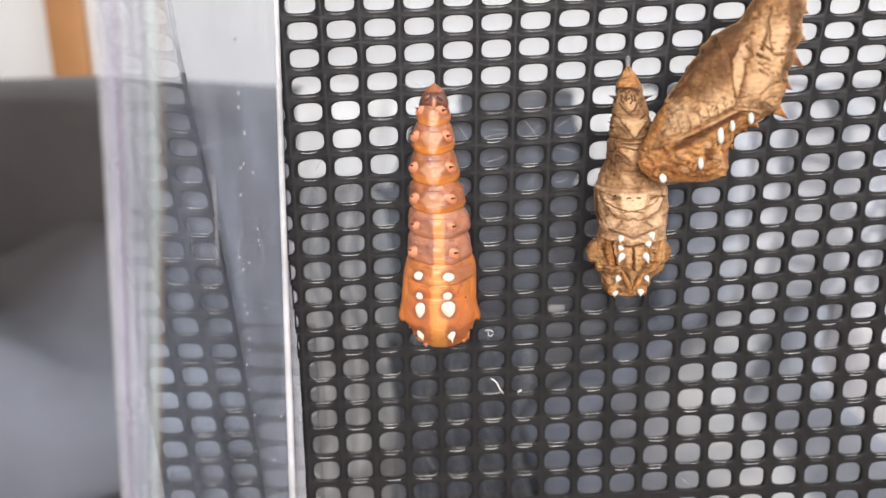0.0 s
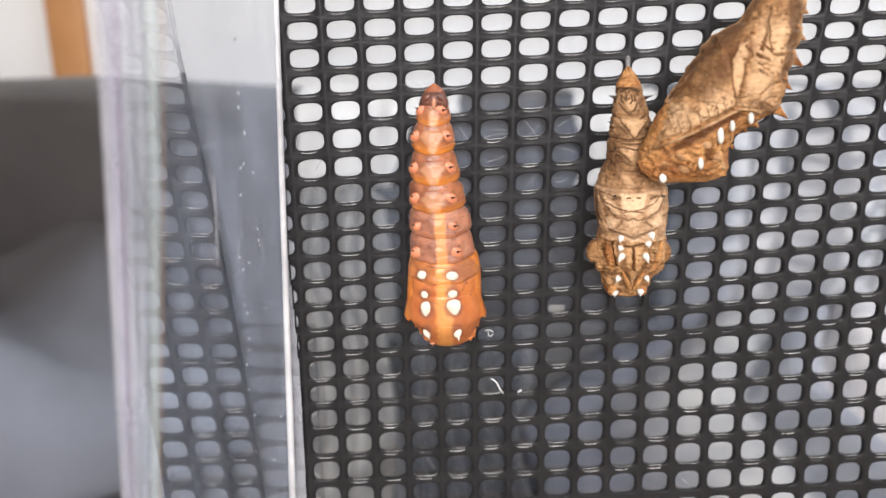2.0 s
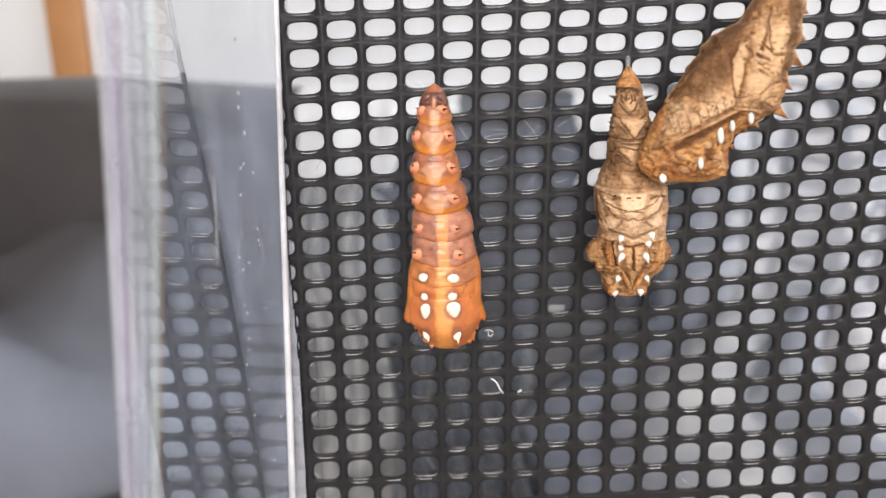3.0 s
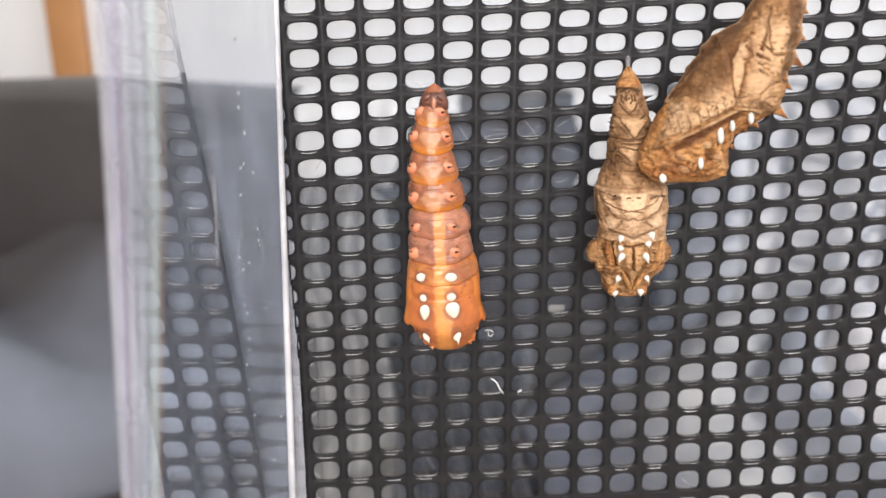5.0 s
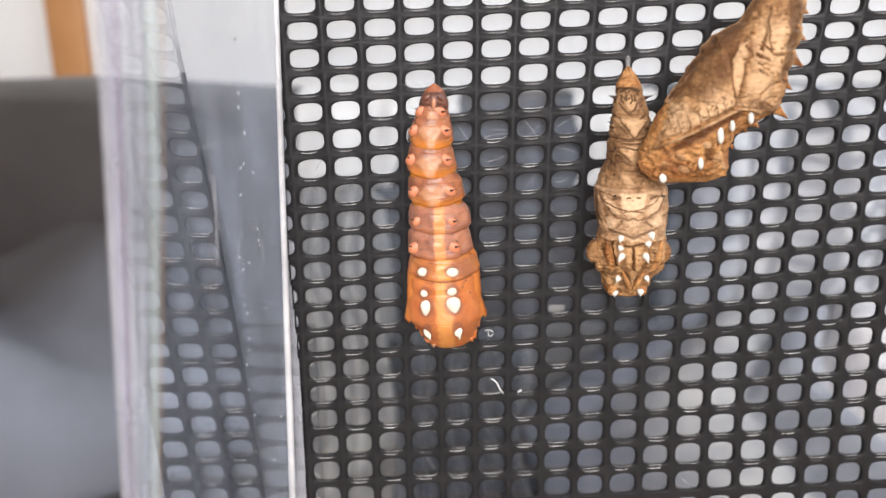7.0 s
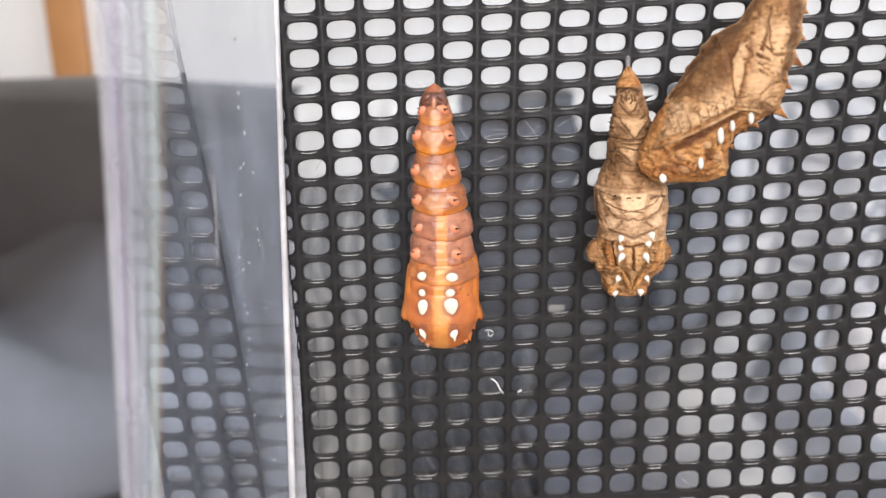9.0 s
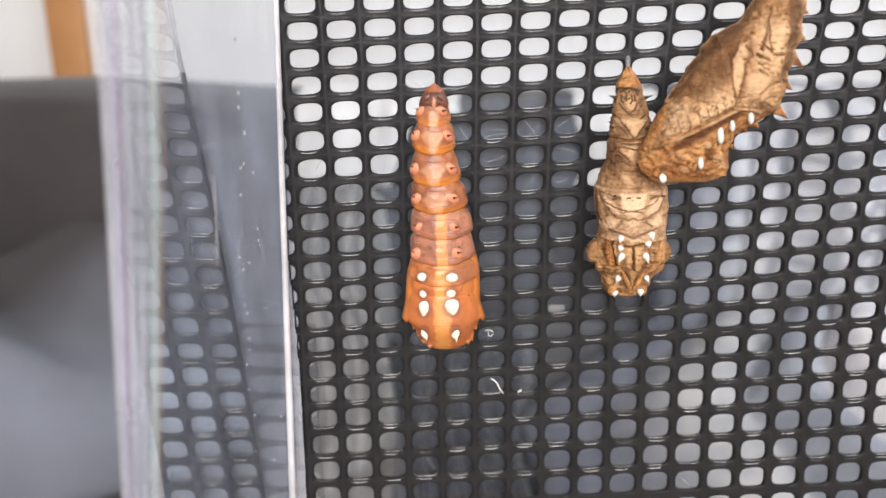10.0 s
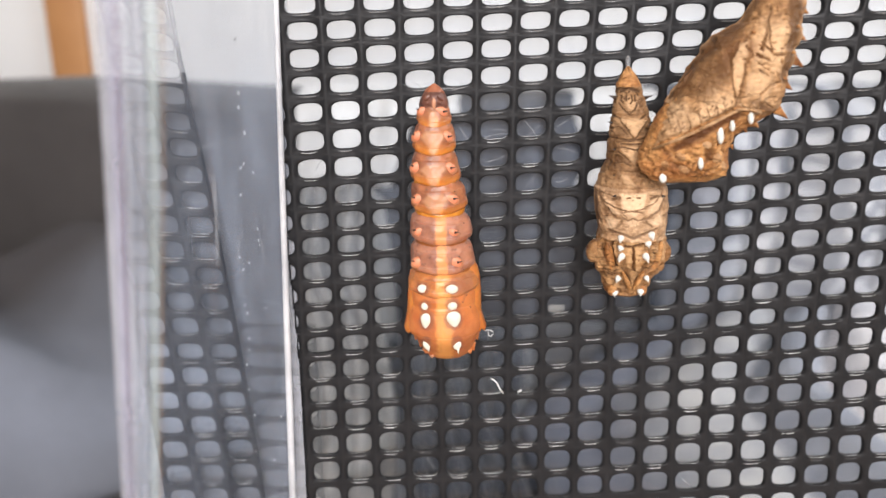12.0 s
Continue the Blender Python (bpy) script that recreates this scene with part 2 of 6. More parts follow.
RIMSKIN = pupa_skin("pale_case_rim", (0.70, 0.36, 0.19), (0.60, 0.27, 0.12), (0.70, 0.36, 0.19), 0.00001)
PALESKIN = plain("pale_mark", (0.50, 0.23, 0.13), (0.58, 0.27, 0.14), 1400, 0.35, 2500, 0.2, 0.0001)
PEARL = plain("pearl_spot", (0.66, 0.61, 0.49), (0.79, 0.75, 0.63), 1600, 0.22, 2600, 0.15, 0.0001)
BLACK = plain("dark_spine", (0.018, 0.012, 0.010), (0.05, 0.03, 0.02), 1500, 0.35, 2600, 0.2, 0.0001)
SILVER = plain("silver_spot", (0.62, 0.60, 0.52), (0.82, 0.81, 0.76), 2400, 0.2, 3000, 0.4, 0.0001)
SILK = plain("silk", (0.75, 0.75, 0.73), (0.85, 0.85, 0.83), 900, 0.5, 2500, 0.2, 0.0001)
PATCH = clear_plastic("pale_reflection", 0.2, gloss_rough=0.3, gloss=0.1, veil=(0.82, 0.80, 0.74))
SMEAR = clear_plastic("smear_and_reflection", 0.13, gloss_rough=0.4, gloss=0.02)
HAIR = clear_plastic("silk_thread", 0.25, gloss_rough=0.3, gloss=0.12)


def shell_material(name, light, mid, dark, crack=0.9, scale=620, turn=0.0):
    """Dry leaf-like shell: tan and brown mottling cut by dark wrinkled lines."""
    m, nt, b = material(name, 0.52, spec=0.32)
    co = object_coords(nt)
    patch = ramp(nt, noise_tex(nt, co, 330, 6, 0.6, 0.6), [(0.30, dark), (0.46, mid), (0.66, light)])
    patch = mix(nt, math_node(nt, "MULTIPLY", ramp(nt, noise_tex(nt, co, 150, 3), [(0.40, (0, 0, 0)), (0.62, (1, 1, 1))]), 0.22), patch, (dark[0] * 1.3, dark[1] * 1.45, dark[2] * 1.7))
    fine = ramp(nt, noise_tex(nt, co, 2300, 4), [(0.30, (0.45, 0.40, 0.36)), (0.62, (1, 1, 1))])
    col = mix(nt, 0.72, patch, fine, "MULTIPLY")
    shift = node(nt, "ShaderNodeTexNoise", Scale=700.0, Detail=3.0)
    nt.links.new(co, shift.inputs["Vector"])
    sc = nt.nodes.new("ShaderNodeVectorMath")
    sc.operation = "SCALE"
    sc.inputs["Scale"].default_value = 0.0007
    nt.links.new(shift.outputs["Color"], sc.inputs[0])
    ad = nt.nodes.new("ShaderNodeVectorMath")
    nt.links.new(co, ad.inputs[0])
    nt.links.new(sc.outputs[0], ad.inputs[1])
    # the fine cracks run mostly across the body
    lay = nt.nodes.new("ShaderNodeMapping")
    lay.inputs["Rotation"].default_value = (0, radians(turn), 0)
    lay.inputs["Scale"].default_value = (0.55, 0.8, 1.25)
    nt.links.new(ad.outputs[0], lay.inputs["Vector"])

    def edges(size, width, gate_scale, lo, hi):
        vo = node(nt, "ShaderNodeTexVoronoi", Scale=size)
        vo.feature = "DISTANCE_TO_EDGE"
        nt.links.new(lay.outputs[0], vo.inputs["Vector"])
        lines = ramp(nt, vo.outputs["Distance"], [(0.0, (1, 1, 1)), (width, (0, 0, 0))])
        gate = ramp(nt, noise_tex(nt, co, gate_scale, 3), [(lo, (0, 0, 0)), (hi, (1, 1, 1))])
        return math_node(nt, "MULTIPLY", lines, gate)

    lf = math_node(nt, "MULTIPLY", edges(scale, 0.05, 520, 0.46, 0.62), crack)
    lf = math_node(nt, "MAXIMUM", lf, math_node(nt, "MULTIPLY", edges(scale * 2.3, 0.09, 900, 0.46, 0.60), 0.45 * crack))
    st = nt.nodes.new("ShaderNodeMapping")
    st.inputs["Scale"].default_value = (0.5, 0.5, 1.6)
    nt.links.new(ad.outputs[0], st.inputs["Vector"])
    grain = noise_tex(nt, st.outputs[0], 2600, 4, 0.65)
    col = mix(nt, 0.55, col, ramp(nt, grain, [(0.34, (0.42, 0.34, 0.28)), (0.60, (1, 1, 1))]), "MULTIPLY")
    col = mix(nt, lf, col, (0.055, 0.022, 0.009))
    pale = mix(nt, 0.35, tuple(min(0.9, v * 1.10 + 0.02) for v in light), ramp(nt, grain, [(0.30, tuple(v * 0.6 for v in light)), (0.65, tuple(min(0.9, v * 1.25) for v in light))]))
    nt.links.new(pigment_and_shade(nt, col, pale, tuple(v * 0.42 for v in dark)), b.inputs["Base Color"])
    h = math_node(nt, "SUBTRACT", math_node(nt, "ADD", noise_tex(nt, co, 1300, 5), math_node(nt, "MULTIPLY", grain, 0.5)), math_node(nt, "MULTIPLY", lf, 0.8))
    bump(nt, b, h, 0.8, 0.0004)
    return m


SHELL = shell_material("tan_shell", (0.57, 0.355, 0.185), (0.42, 0.235, 0.108), (0.19, 0.088, 0.034), 0.5, 760)
SHELL_PALE = shell_material("pale_tan_shell", (0.76, 0.51, 0.31), (0.63, 0.39, 0.21), (0.32, 0.165, 0.075), 0.35, 700)
SHELL_HEAD = shell_material("brown_shell", (0.64, 0.385, 0.18), (0.48, 0.255, 0.105), (0.22, 0.085, 0.023), 0.7, 900)
SHELL_SIDE = shell_material("red_brown_shell", (0.74, 0.48, 0.265), (0.58, 0.325, 0.145), (0.27, 0.118, 0.040), 0.5, 820, 48)
SHELL_RED = shell_material("rust_shell", (0.72, 0.39, 0.15), (0.55, 0.245, 0.08), (0.28, 0.10, 0.027), 0.6, 900, 20)


# ------------------------------------------------------------------ mesh helpers
def boxed(paint):
    """The patches, each with the box outside which it has no effect."""
    return [(strength, soft, pts, (min(p[0] for p in pts) - soft, max(p[0] for p in pts) + soft, min(p[1] for p in pts) - soft, max(p[1] for p in pts) + soft))
            for strength, soft, pts in paint]


def toned(x, z, paint):
    """The pigment and painted shade at x, z: above 0 pale, below 0 dark, from soft-edged patches (strength, softness,
    outline).
    """
    best = 0.0
    for strength, soft, pts, (xa, xb, za, zb) in paint:
        if not (xa < x < xb and za < z < zb):
            continue
        inside, near, m = False, 1e9, len(pts)
        for k in range(m):
            (x0, z0), (x1, z1) = pts[k], pts[(k + 1) % m]
            if (z0 > z) != (z1 > z) and x < (x1 - x0) * (z - z0) / (z1 - z0) + x0:
                inside = not inside
            dx, dz = x1 - x0, z1 - z0
            t = max(0.0, min(1.0, ((x - x0) * dx + (z - z0) * dz) / max(dx * dx + dz * dz, 1e-9)))
            near = min(near, math.hypot(x - x0 - dx * t, z - z0 - dz * t))
        d = near if inside else -near
        v = strength * max(0.0, min(1.0, 0.5 + d / (2 * soft)))
        if abs(v) > abs(best) or v < 0 and best > 0 and -v > 0.35:
            best = v
    return best


def mesh_object(name, verts, faces, mat, parent=None, label="", smooth=True, tones=None):
    me = bpy.data.meshes.new(name)
    me.from_pydata([tuple(v) for v in verts], [], faces)
    me.update()
    bm = bmesh.new()
    bm.from_mesh(me)
    bmesh.ops.recalc_face_normals(bm, faces=bm.faces)
    for f in bm.faces:
        f.smooth = smooth
    bm.to_mesh(me)
    bm.free()
    if tones:
        me.attributes.new("tone", "FLOAT", "POINT").data.foreach_set("value", tones)
    me.materials.append(mat)
    ob = new(name, me)
    if parent is not None:
        ob.parent = parent
    return tagged(ob, label)


def part(name, bm, mat, parent, label="", smooth=True):
    me = bpy.data.meshes.new(name)
    bmesh.ops.recalc_face_normals(bm, faces=bm.faces)
    for f in bm.faces:
        f.smooth = smooth
    bm.to_mesh(me)
    bm.free()
    me.materials.append(mat)
    ob = new(name, me)
    if parent is not None:
        ob.parent = parent
    return tagged(ob, label)


def box_bm(x0, x1, y0, y1, z0, z1, bevel=0.0, seg=2):
    bm = bmesh.new()
    bmesh.ops.create_cube(bm, size=1)
    for v in bm.verts:
        v.co = Vector(((x0 + x1) / 2 + v.co.x * (x1 - x0), (y0 + y1) / 2 + v.co.y * (y1 - y0), (z0 + z1) / 2 + v.co.z * (z1 - z0)))
    if bevel:
        bmesh.ops.bevel(bm, geom=bm.edges[:], offset=bevel, segments=seg, affect="EDGES", profile=0.5)
    return bm


def blob(name, c, rx, ry, rz, mat, parent, label="", tilt=0.0, taper=0.0):
    """A small rounded bump with its centre at c (mm)."""
    bm = bmesh.new()
    bmesh.ops.create_uvsphere(bm, u_segments=14, v_segments=9, radius=1)
    turn = Euler((0, tilt, 0)).to_matrix()
    for v in bm.verts:
        p = Vector((v.co.x * rx * (1 + taper * v.co.z), v.co.y * ry, v.co.z * rz))
        p *= 1 + 0.10 * noise.noise(v.co * 1.7 + Vector(c))
        v.co = (turn @ p + Vector(c)) * MM
    return part(name, bm, mat, parent, label)


def thorn(name, c, way, length, radius, mat, parent, label=""):
    """A short pointed cone that stands on c (mm)."""
    way = Vector(way).normalized()
    q = way.to_track_quat("Z", "Y").to_matrix()
    prof = [(0, 1.0), (0.35, 0.62), (0.75, 0.28), (1.0, 0.04)]
    verts, faces, n = [], [], 8
    for h, r in prof:
        for k in range(n):
            a = 2 * math.pi * k / n
            bend = Vector((0, 0, -0.12 * h * h * length))
            verts.append((Vector(c) + q @ Vector((math.cos(a) * r * radius, math.sin(a) * r * radius, h * length)) + bend) * MM)
    for i in range(len(prof) - 1):
        for k in range(n):
            faces.append((i * n + k, i * n + (k + 1) % n, (i + 1) * n + (k + 1) % n, (i + 1) * n + k))
    faces.append(tuple(range(n))[::-1])
    faces.append(tuple(range((len(prof) - 1) * n, len(prof) * n)))
    return mesh_object(name, verts, faces, mat, parent, label)


def thread(name, pts, radius, mat, parent=None, label=""):
    """A fine tube through the points (mm)."""
    verts, faces, n = [], [], 6
    pts = [Vector(p) for p in pts]
    for i, p in enumerate(pts):
        d = (pts[min(i + 1, len(pts) - 1)] - pts[max(i - 1, 0)]).normalized()
        q = d.to_track_quat("Z", "Y").to_matrix()
        for k in range(n):
            a = 2 * math.pi * k / n
            verts.append((p + q @ Vector((math.cos(a) * radius, math.sin(a) * radius, 0))) * MM)
    for i in range(len(pts) - 1):
        for k in range(n):
            faces.append((i * n + k, i * n + (k + 1) % n, (i + 1) * n + (k + 1) % n, (i + 1) * n + k))
    faces += [tuple(range(n))[::-1], tuple(range((len(pts) - 1) * n, len(pts) * n))]
    return mesh_object(name, verts, faces, mat, parent, label)


def loft(name, rings, mat, parent, label="", n=36, rough=0.0, freq=1.0, flat=2.0, sag=(), crumple=0.0, fine=1.6, paint=(), shift=(0.0, 0.0), groove=0.12):
    """A closed body through rings (centre, half axis across, depth), in mm. flat: 2 is an ellipse, more is squarer.
    sag: how far each ring's front hangs.
    crumple, fine: height and frequency of sharp wrinkles. paint: patches of pigment and painted shade on the front;
    dark ones are sunk a little."""
    tones = []
    paint = boxed(paint)
    verts, faces = [], []
    for num, (c, ax, dep) in enumerate(rings):
        c, ax = Vector(c), Vector(ax)
        low = sag[num] if sag else 0.0
        for k in range(n):
            a = 2 * math.pi * k / n
            ca, sa = math.cos(a), math.sin(a)
            e = 2.0 / flat
            px = math.copysign(abs(ca) ** e, ca)
            py = math.copysign(abs(sa) ** e, sa)
            p = c + ax * px + Vector((0, dep * py, -low * max(0.0, -sa) ** 1.5))
            if rough:
                out = (p - c)
                p = p + out * (rough * noise.fractal(p * freq, 1.0, 2.0, 3))
            if crumple:
                out = (p - c).normalized()
                p = p + out * crumple * (noise.ridged_multi_fractal(p * fine, 0.9, 2.1, 4, 1.0, 2.0) - 1.2)
            tone = 0.0
            if paint and sa < 0.1:
                wob = p * 2.2
                tone = toned(p.x + shift[0] + 0.06 * noise.noise(wob), p.z + shift[1] + 0.06 * noise.noise(wob + Vector((5, 1, 2))), paint)
                if tone:
                    p = p + (p - c).normalized() * (groove * tone if tone < 0 else 0.04 * tone)
            tones.append(tone)
            verts.append(p * MM)
    m = len(rings)
    for i in range(m - 1):
        for k in range(n):
            faces.append((i * n + k, i * n + (k + 1) % n, (i + 1) * n + (k + 1) % n, (i + 1) * n + k))
    faces += [tuple(range(n))[::-1], tuple(range((m - 1) * n, m * n))]
    return mesh_object(name, verts, faces, mat, parent, label, tones=tones if paint else None)


def thing(name, loc, label, category, group=""):
    ob = new(name)
    ob.location = loc
    return tagged(ob, label, category, group)


# ------------------------------------------------------------------ the room
def wall_box(name, x0, x1, y0, y1, z0, z1, mat):
    return tagged(part(name, box_bm(x0, x1, y0, y1, z0, z1), mat, None, smooth=False), kind="structure")


def wall_with_window(name, axis, at, thick, lo, hi, top, w0, w1, sill, head_z, mat):
    """A wall with one opening, as one mesh of four blocks."""
    bm = bmesh.new()
    for a0, a1, z0, z1 in ((lo, w0, 0, top), (w1, hi, 0, top), (w0, w1, 0, sill), (w0, w1, head_z, top)):
        b = box_bm(a0, a1, at, at + thick, z0, z1) if axis == "x" else box_bm(at, at + thick, a0, a1, z0, z1)
        me = bpy.data.meshes.new("block")
        b.to_mesh(me)
        b.free()
        bm.from_mesh(me)
        bpy.data.meshes.remove(me)
    return tagged(part(name, bm, mat, None, smooth=False), "unseen beige wall, darkened to cut bounce light, with an assumed window opening", kind="structure")


tagged(wall_box("floor", -1.6, 1.6, -1.85, 1.45, -0.1, 0.0, FLOOR), "brown wooden floor of the room")
tagged(wall_box("ceiling", -1.6, 1.6, -1.85, 1.45, 2.4, 2.5, CEIL), "plain white ceiling")
tagged(wall_box("wall_north", -1.6, 1.6, 1.30, 1.45, 0.0, 2.4, WALL), "white painted wall behind the sofa")
tagged(wall_box("wall_west", -1.6, -1.5, -1.7, 1.30, 0.0, 2.4, WALL_DIM), "unseen beige wall, darkened to cut bounce light")
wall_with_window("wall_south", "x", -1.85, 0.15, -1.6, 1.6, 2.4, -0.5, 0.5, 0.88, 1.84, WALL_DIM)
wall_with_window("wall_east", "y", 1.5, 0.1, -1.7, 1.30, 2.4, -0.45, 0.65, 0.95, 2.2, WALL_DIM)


def door_casing():
    bm = box_bm(-0.031, 0.031, -0.022, 0.0, 0.0, 2.1, 0.006)
    ob = part("trim", bm, WOOD, None)
    ob.location = (-0.628, 1.298, 0)
    return tagged(ob, "orange-brown wooden door casing on the white wall", kind="structure")


door_casing()


# ------------------------------------------------------------------ the sofa and what lies on it
def cushion_bm(x0, x1, y0, y1, z0, z1, bevel, swell):
    bm = box_bm(x0, x1, y0, y1, z0, z1)
    bmesh.ops.subdivide_edges(bm, edges=bm.edges[:], cuts=9, use_grid_fill=True)
    cx, cy, cz = (x0 + x1) / 2, (y0 + y1) / 2, (z0 + z1) / 2
    hx, hy, hz = (x1 - x0) / 2, (y1 - y0) / 2, (z1 - z0) / 2
    for v in bm.verts:
        u = Vector(((v.co.x - cx) / hx, (v.co.y - cy) / hy, (v.co.z - cz) / hz))
        inner = Vector((cx + u.x * (hx - bevel), cy + u.y * (hy - bevel), cz + u.z * (hz - bevel)))
        d = v.co - inner
        if d.length > 1e-6:
            v.co = inner + d.normalized() * bevel
        puff = (1 - u.x ** 4) * swell
        v.co.z += u.z * puff * (1 - u.y ** 2) + 0.004 * noise.noise(v.co * 9)
        v.co.y += u.y * puff * (1 - u.z ** 2)
    return bm


LEAN, SINK = 0.012, -0.0338


def sofa():
    s = thing("sofa", (0, 0, 0), "dark grey-brown upholstered sofa with a rounded backrest", "sofa")
    part("base", box_bm(-1.05, 1.05, -0.12, 1.02, 0.06, 0.27, 0.02), SOFA, s)
    part("seat_cushion", cushion_bm(-1.04, 1.04, -0.14, 0.86, 0.262, SEAT, 0.05, 0.0), SOFA, s)
    back = part("backrest", cushion_bm(-1.05, 1.05, 0.80, 1.02, 0.30, CZ - 0.036, 0.055, 0.012), SOFA, s)
    for v in back.data.vertices:
        if v.co.x < -0.40 and v.co.z > 0.5:
            v.co.z += 0.011                     # plumper towards one end
    back.rotation_euler = (0, LEAN, 0)          # the cushion has sunk a little towards one side
    back.location = (-CZ * LEAN, 0, SINK)
    for x in (-0.98, 0.98):
        for y in (-0.06, 0.95):
            part("foot", box_bm(x - 0.025, x + 0.025, y - 0.025, y + 0.025, 0.0, 0.062, 0.004), WOOD, s)
    return s


sofa()


def cloth(name, nx, ny, fn, mat, thick, label, category):
    verts = [fn(i / nx, j / ny) for j in range(ny + 1) for i in range(nx + 1)]
    faces = [(j * (nx + 1) + i, j * (nx + 1) + i + 1, (j + 1) * (nx + 1) + i + 1, (j + 1) * (nx + 1) + i)
             for j in range(ny) for i in range(nx)]
    ob = mesh_object(name, verts, faces, mat)
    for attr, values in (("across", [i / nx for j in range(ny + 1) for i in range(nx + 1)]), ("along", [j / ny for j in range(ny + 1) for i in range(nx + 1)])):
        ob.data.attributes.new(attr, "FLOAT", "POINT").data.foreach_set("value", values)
    sol = ob.modifiers.new("thickness", "SOLIDIFY")
    sol.thickness = thick
    sol.offset = 1.0
    return tagged(ob, label, category)


def heap(x0, width, near, lift, high, seed):
    """A crumpled cloth on the seat: low in front, high at the back, with slanting folds."""
    def fn(u, v):
        x = x0 + width * u
        y0 = near[0] + (near[1] - near[0]) * u * u
        y = y0 + (0.66 + 0.12 * u - y0) * v
        side = min(1.0, width * 7.5 * u, width * 7.5 * (1 - u)) * min(1.0, 5 * v, 3.0 * (1 - v))
        h = (lift + (high - lift) * u) * side ** 0.8 * (0.75 + 0.25 * v)
        d = x * 0.45 + y
        fold = 0.021 * math.sin(30 * d + 3 * noise.noise(Vector((x * 3, y * 3, seed)))) + 0.012 * noise.noise(Vector((x * 8, y * 8, seed + 2)))
        return x, y, SEAT + 0.003 + max(0.0, h + fold * side)
    return fn


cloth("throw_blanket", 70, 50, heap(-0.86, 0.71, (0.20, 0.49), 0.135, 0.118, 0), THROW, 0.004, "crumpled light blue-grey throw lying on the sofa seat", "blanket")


def lying(left, right, near, far, low, high, seed):
    """A cloth thrown down on the seat in loose folds; left and right widen with the distance."""
    def fn(u, v):
        y = near + (far - near) * v
        d = 0.961 * y + 0.081
        x = d * (left + (right - left) * u) + 0.006 * math.sin(9 * v)
        side = min(1.0, 7 * u, 7 * (1 - u)) * min(1.0, 4 * v, 7 * (1 - v))
        return x, y, SEAT + 0.004 + side ** 0.7 * (low + (high - low) * v + 0.010 * math.sin(40 * u + 11 * v) + 0.012 * noise.noise(Vector((x * 30, y * 12, seed))))
    return fn


cloth("grey_cloth", 40, 60, lying(-0.203, -0.072, 0.42, 0.77, 0.035, 0.175, 4), GREY, 0.003, "small warm grey cloth in a loose pile on the sofa seat", "cloth")
# the second, dark sheet is added to darken this part of the seat
cloth("dark_seat_sheet", 40, 50, lying(-0.060, 0.110, 0.30, 0.70, 0.020, 0.040, 9), NAVY, 0.003, "dark navy sheet in flat folds, added to darken the sofa seat", "cloth")


def draped(x0, x1, low, over, amp, waves, seed, run=0.0, lift=0.0):
    """A cloth that hangs in front of the backrest and lies over its top. lift: how much shorter one side hangs."""
    front = 0.775

    def fn(u, v):
        x = x0 + (x1 - x0) * u
        top = CZ - 0.030 + SINK - LEAN * x
        hem = low + lift * max(0.0, min(1.0, (u - 0.54) / 0.14))
        up, across = top - hem, over
        s = v * (run + up + across) - run
        f = amp * math.sin(waves * u * 6.283 + 2.2 * noise.noise(Vector((u * 4, v * 2, seed)))) + 0.6 * amp * noise.noise(Vector((u * 11, v * 3, seed + 4)))
        x += 0.02 * noise.noise(Vector((v * 3, seed, u)))
        if s < 0:
            return x + 0.80 * max(s, -0.215) * (1 - u), front - 0.008 - amp + s - f * max(0.0, 1 + s / 0.1), low + (0.4 * amp + 1.2 * abs(f) * min(1.0, -s / 0.05)) * min(1.0, 0.08 + 3.5 * u)
        if s < up - 0.03:
            return x, front - 0.008 - amp - f, hem + s
        if s < up + 0.03:
            a = (s - up + 0.03) / 0.06 * math.pi / 2
            return x, front + 0.022 - 0.03 * math.cos(a) - (amp + f) * math.cos(a), top - 0.03 + 0.036 * math.sin(a) + 0.3 * abs(f)
        return x, front + s - up, top + 0.009 + 0.3 * abs(f)
    return fn


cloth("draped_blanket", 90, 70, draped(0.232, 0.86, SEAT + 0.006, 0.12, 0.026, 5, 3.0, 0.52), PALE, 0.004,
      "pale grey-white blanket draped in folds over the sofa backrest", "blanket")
cloth("white_cloth", 48, 30, draped(-0.150, 0.018, CZ - 0.150, 0.10, 0.006, 2.0, 8.0, lift=0.072), WHITE, 0.003,
      "small white cloth hanging over the sofa backrest", "cloth")

cloth("white_cloth", 24, 24, draped(0.138, 0.225, CZ - 0.150, 0.10, 0.006, 1.2, 5.0), WHITE, 0.003,
      "small white cloth hanging over the sofa backrest", "cloth")

# ------------------------------------------------------------------ the enclosure
UP = (CZ - SEAT) / MM          # lens height over the enclosure's foot, in mm
ROW_Z = [2.63, 0.46, -1.80, -4.10, -6.40, -8.94, -11.44, -13.94, -16.38, -18.65, -21.13, -23.55, -26.02, -28.59, -31.28, -33.90, -36.57, -39.49, -42.54]


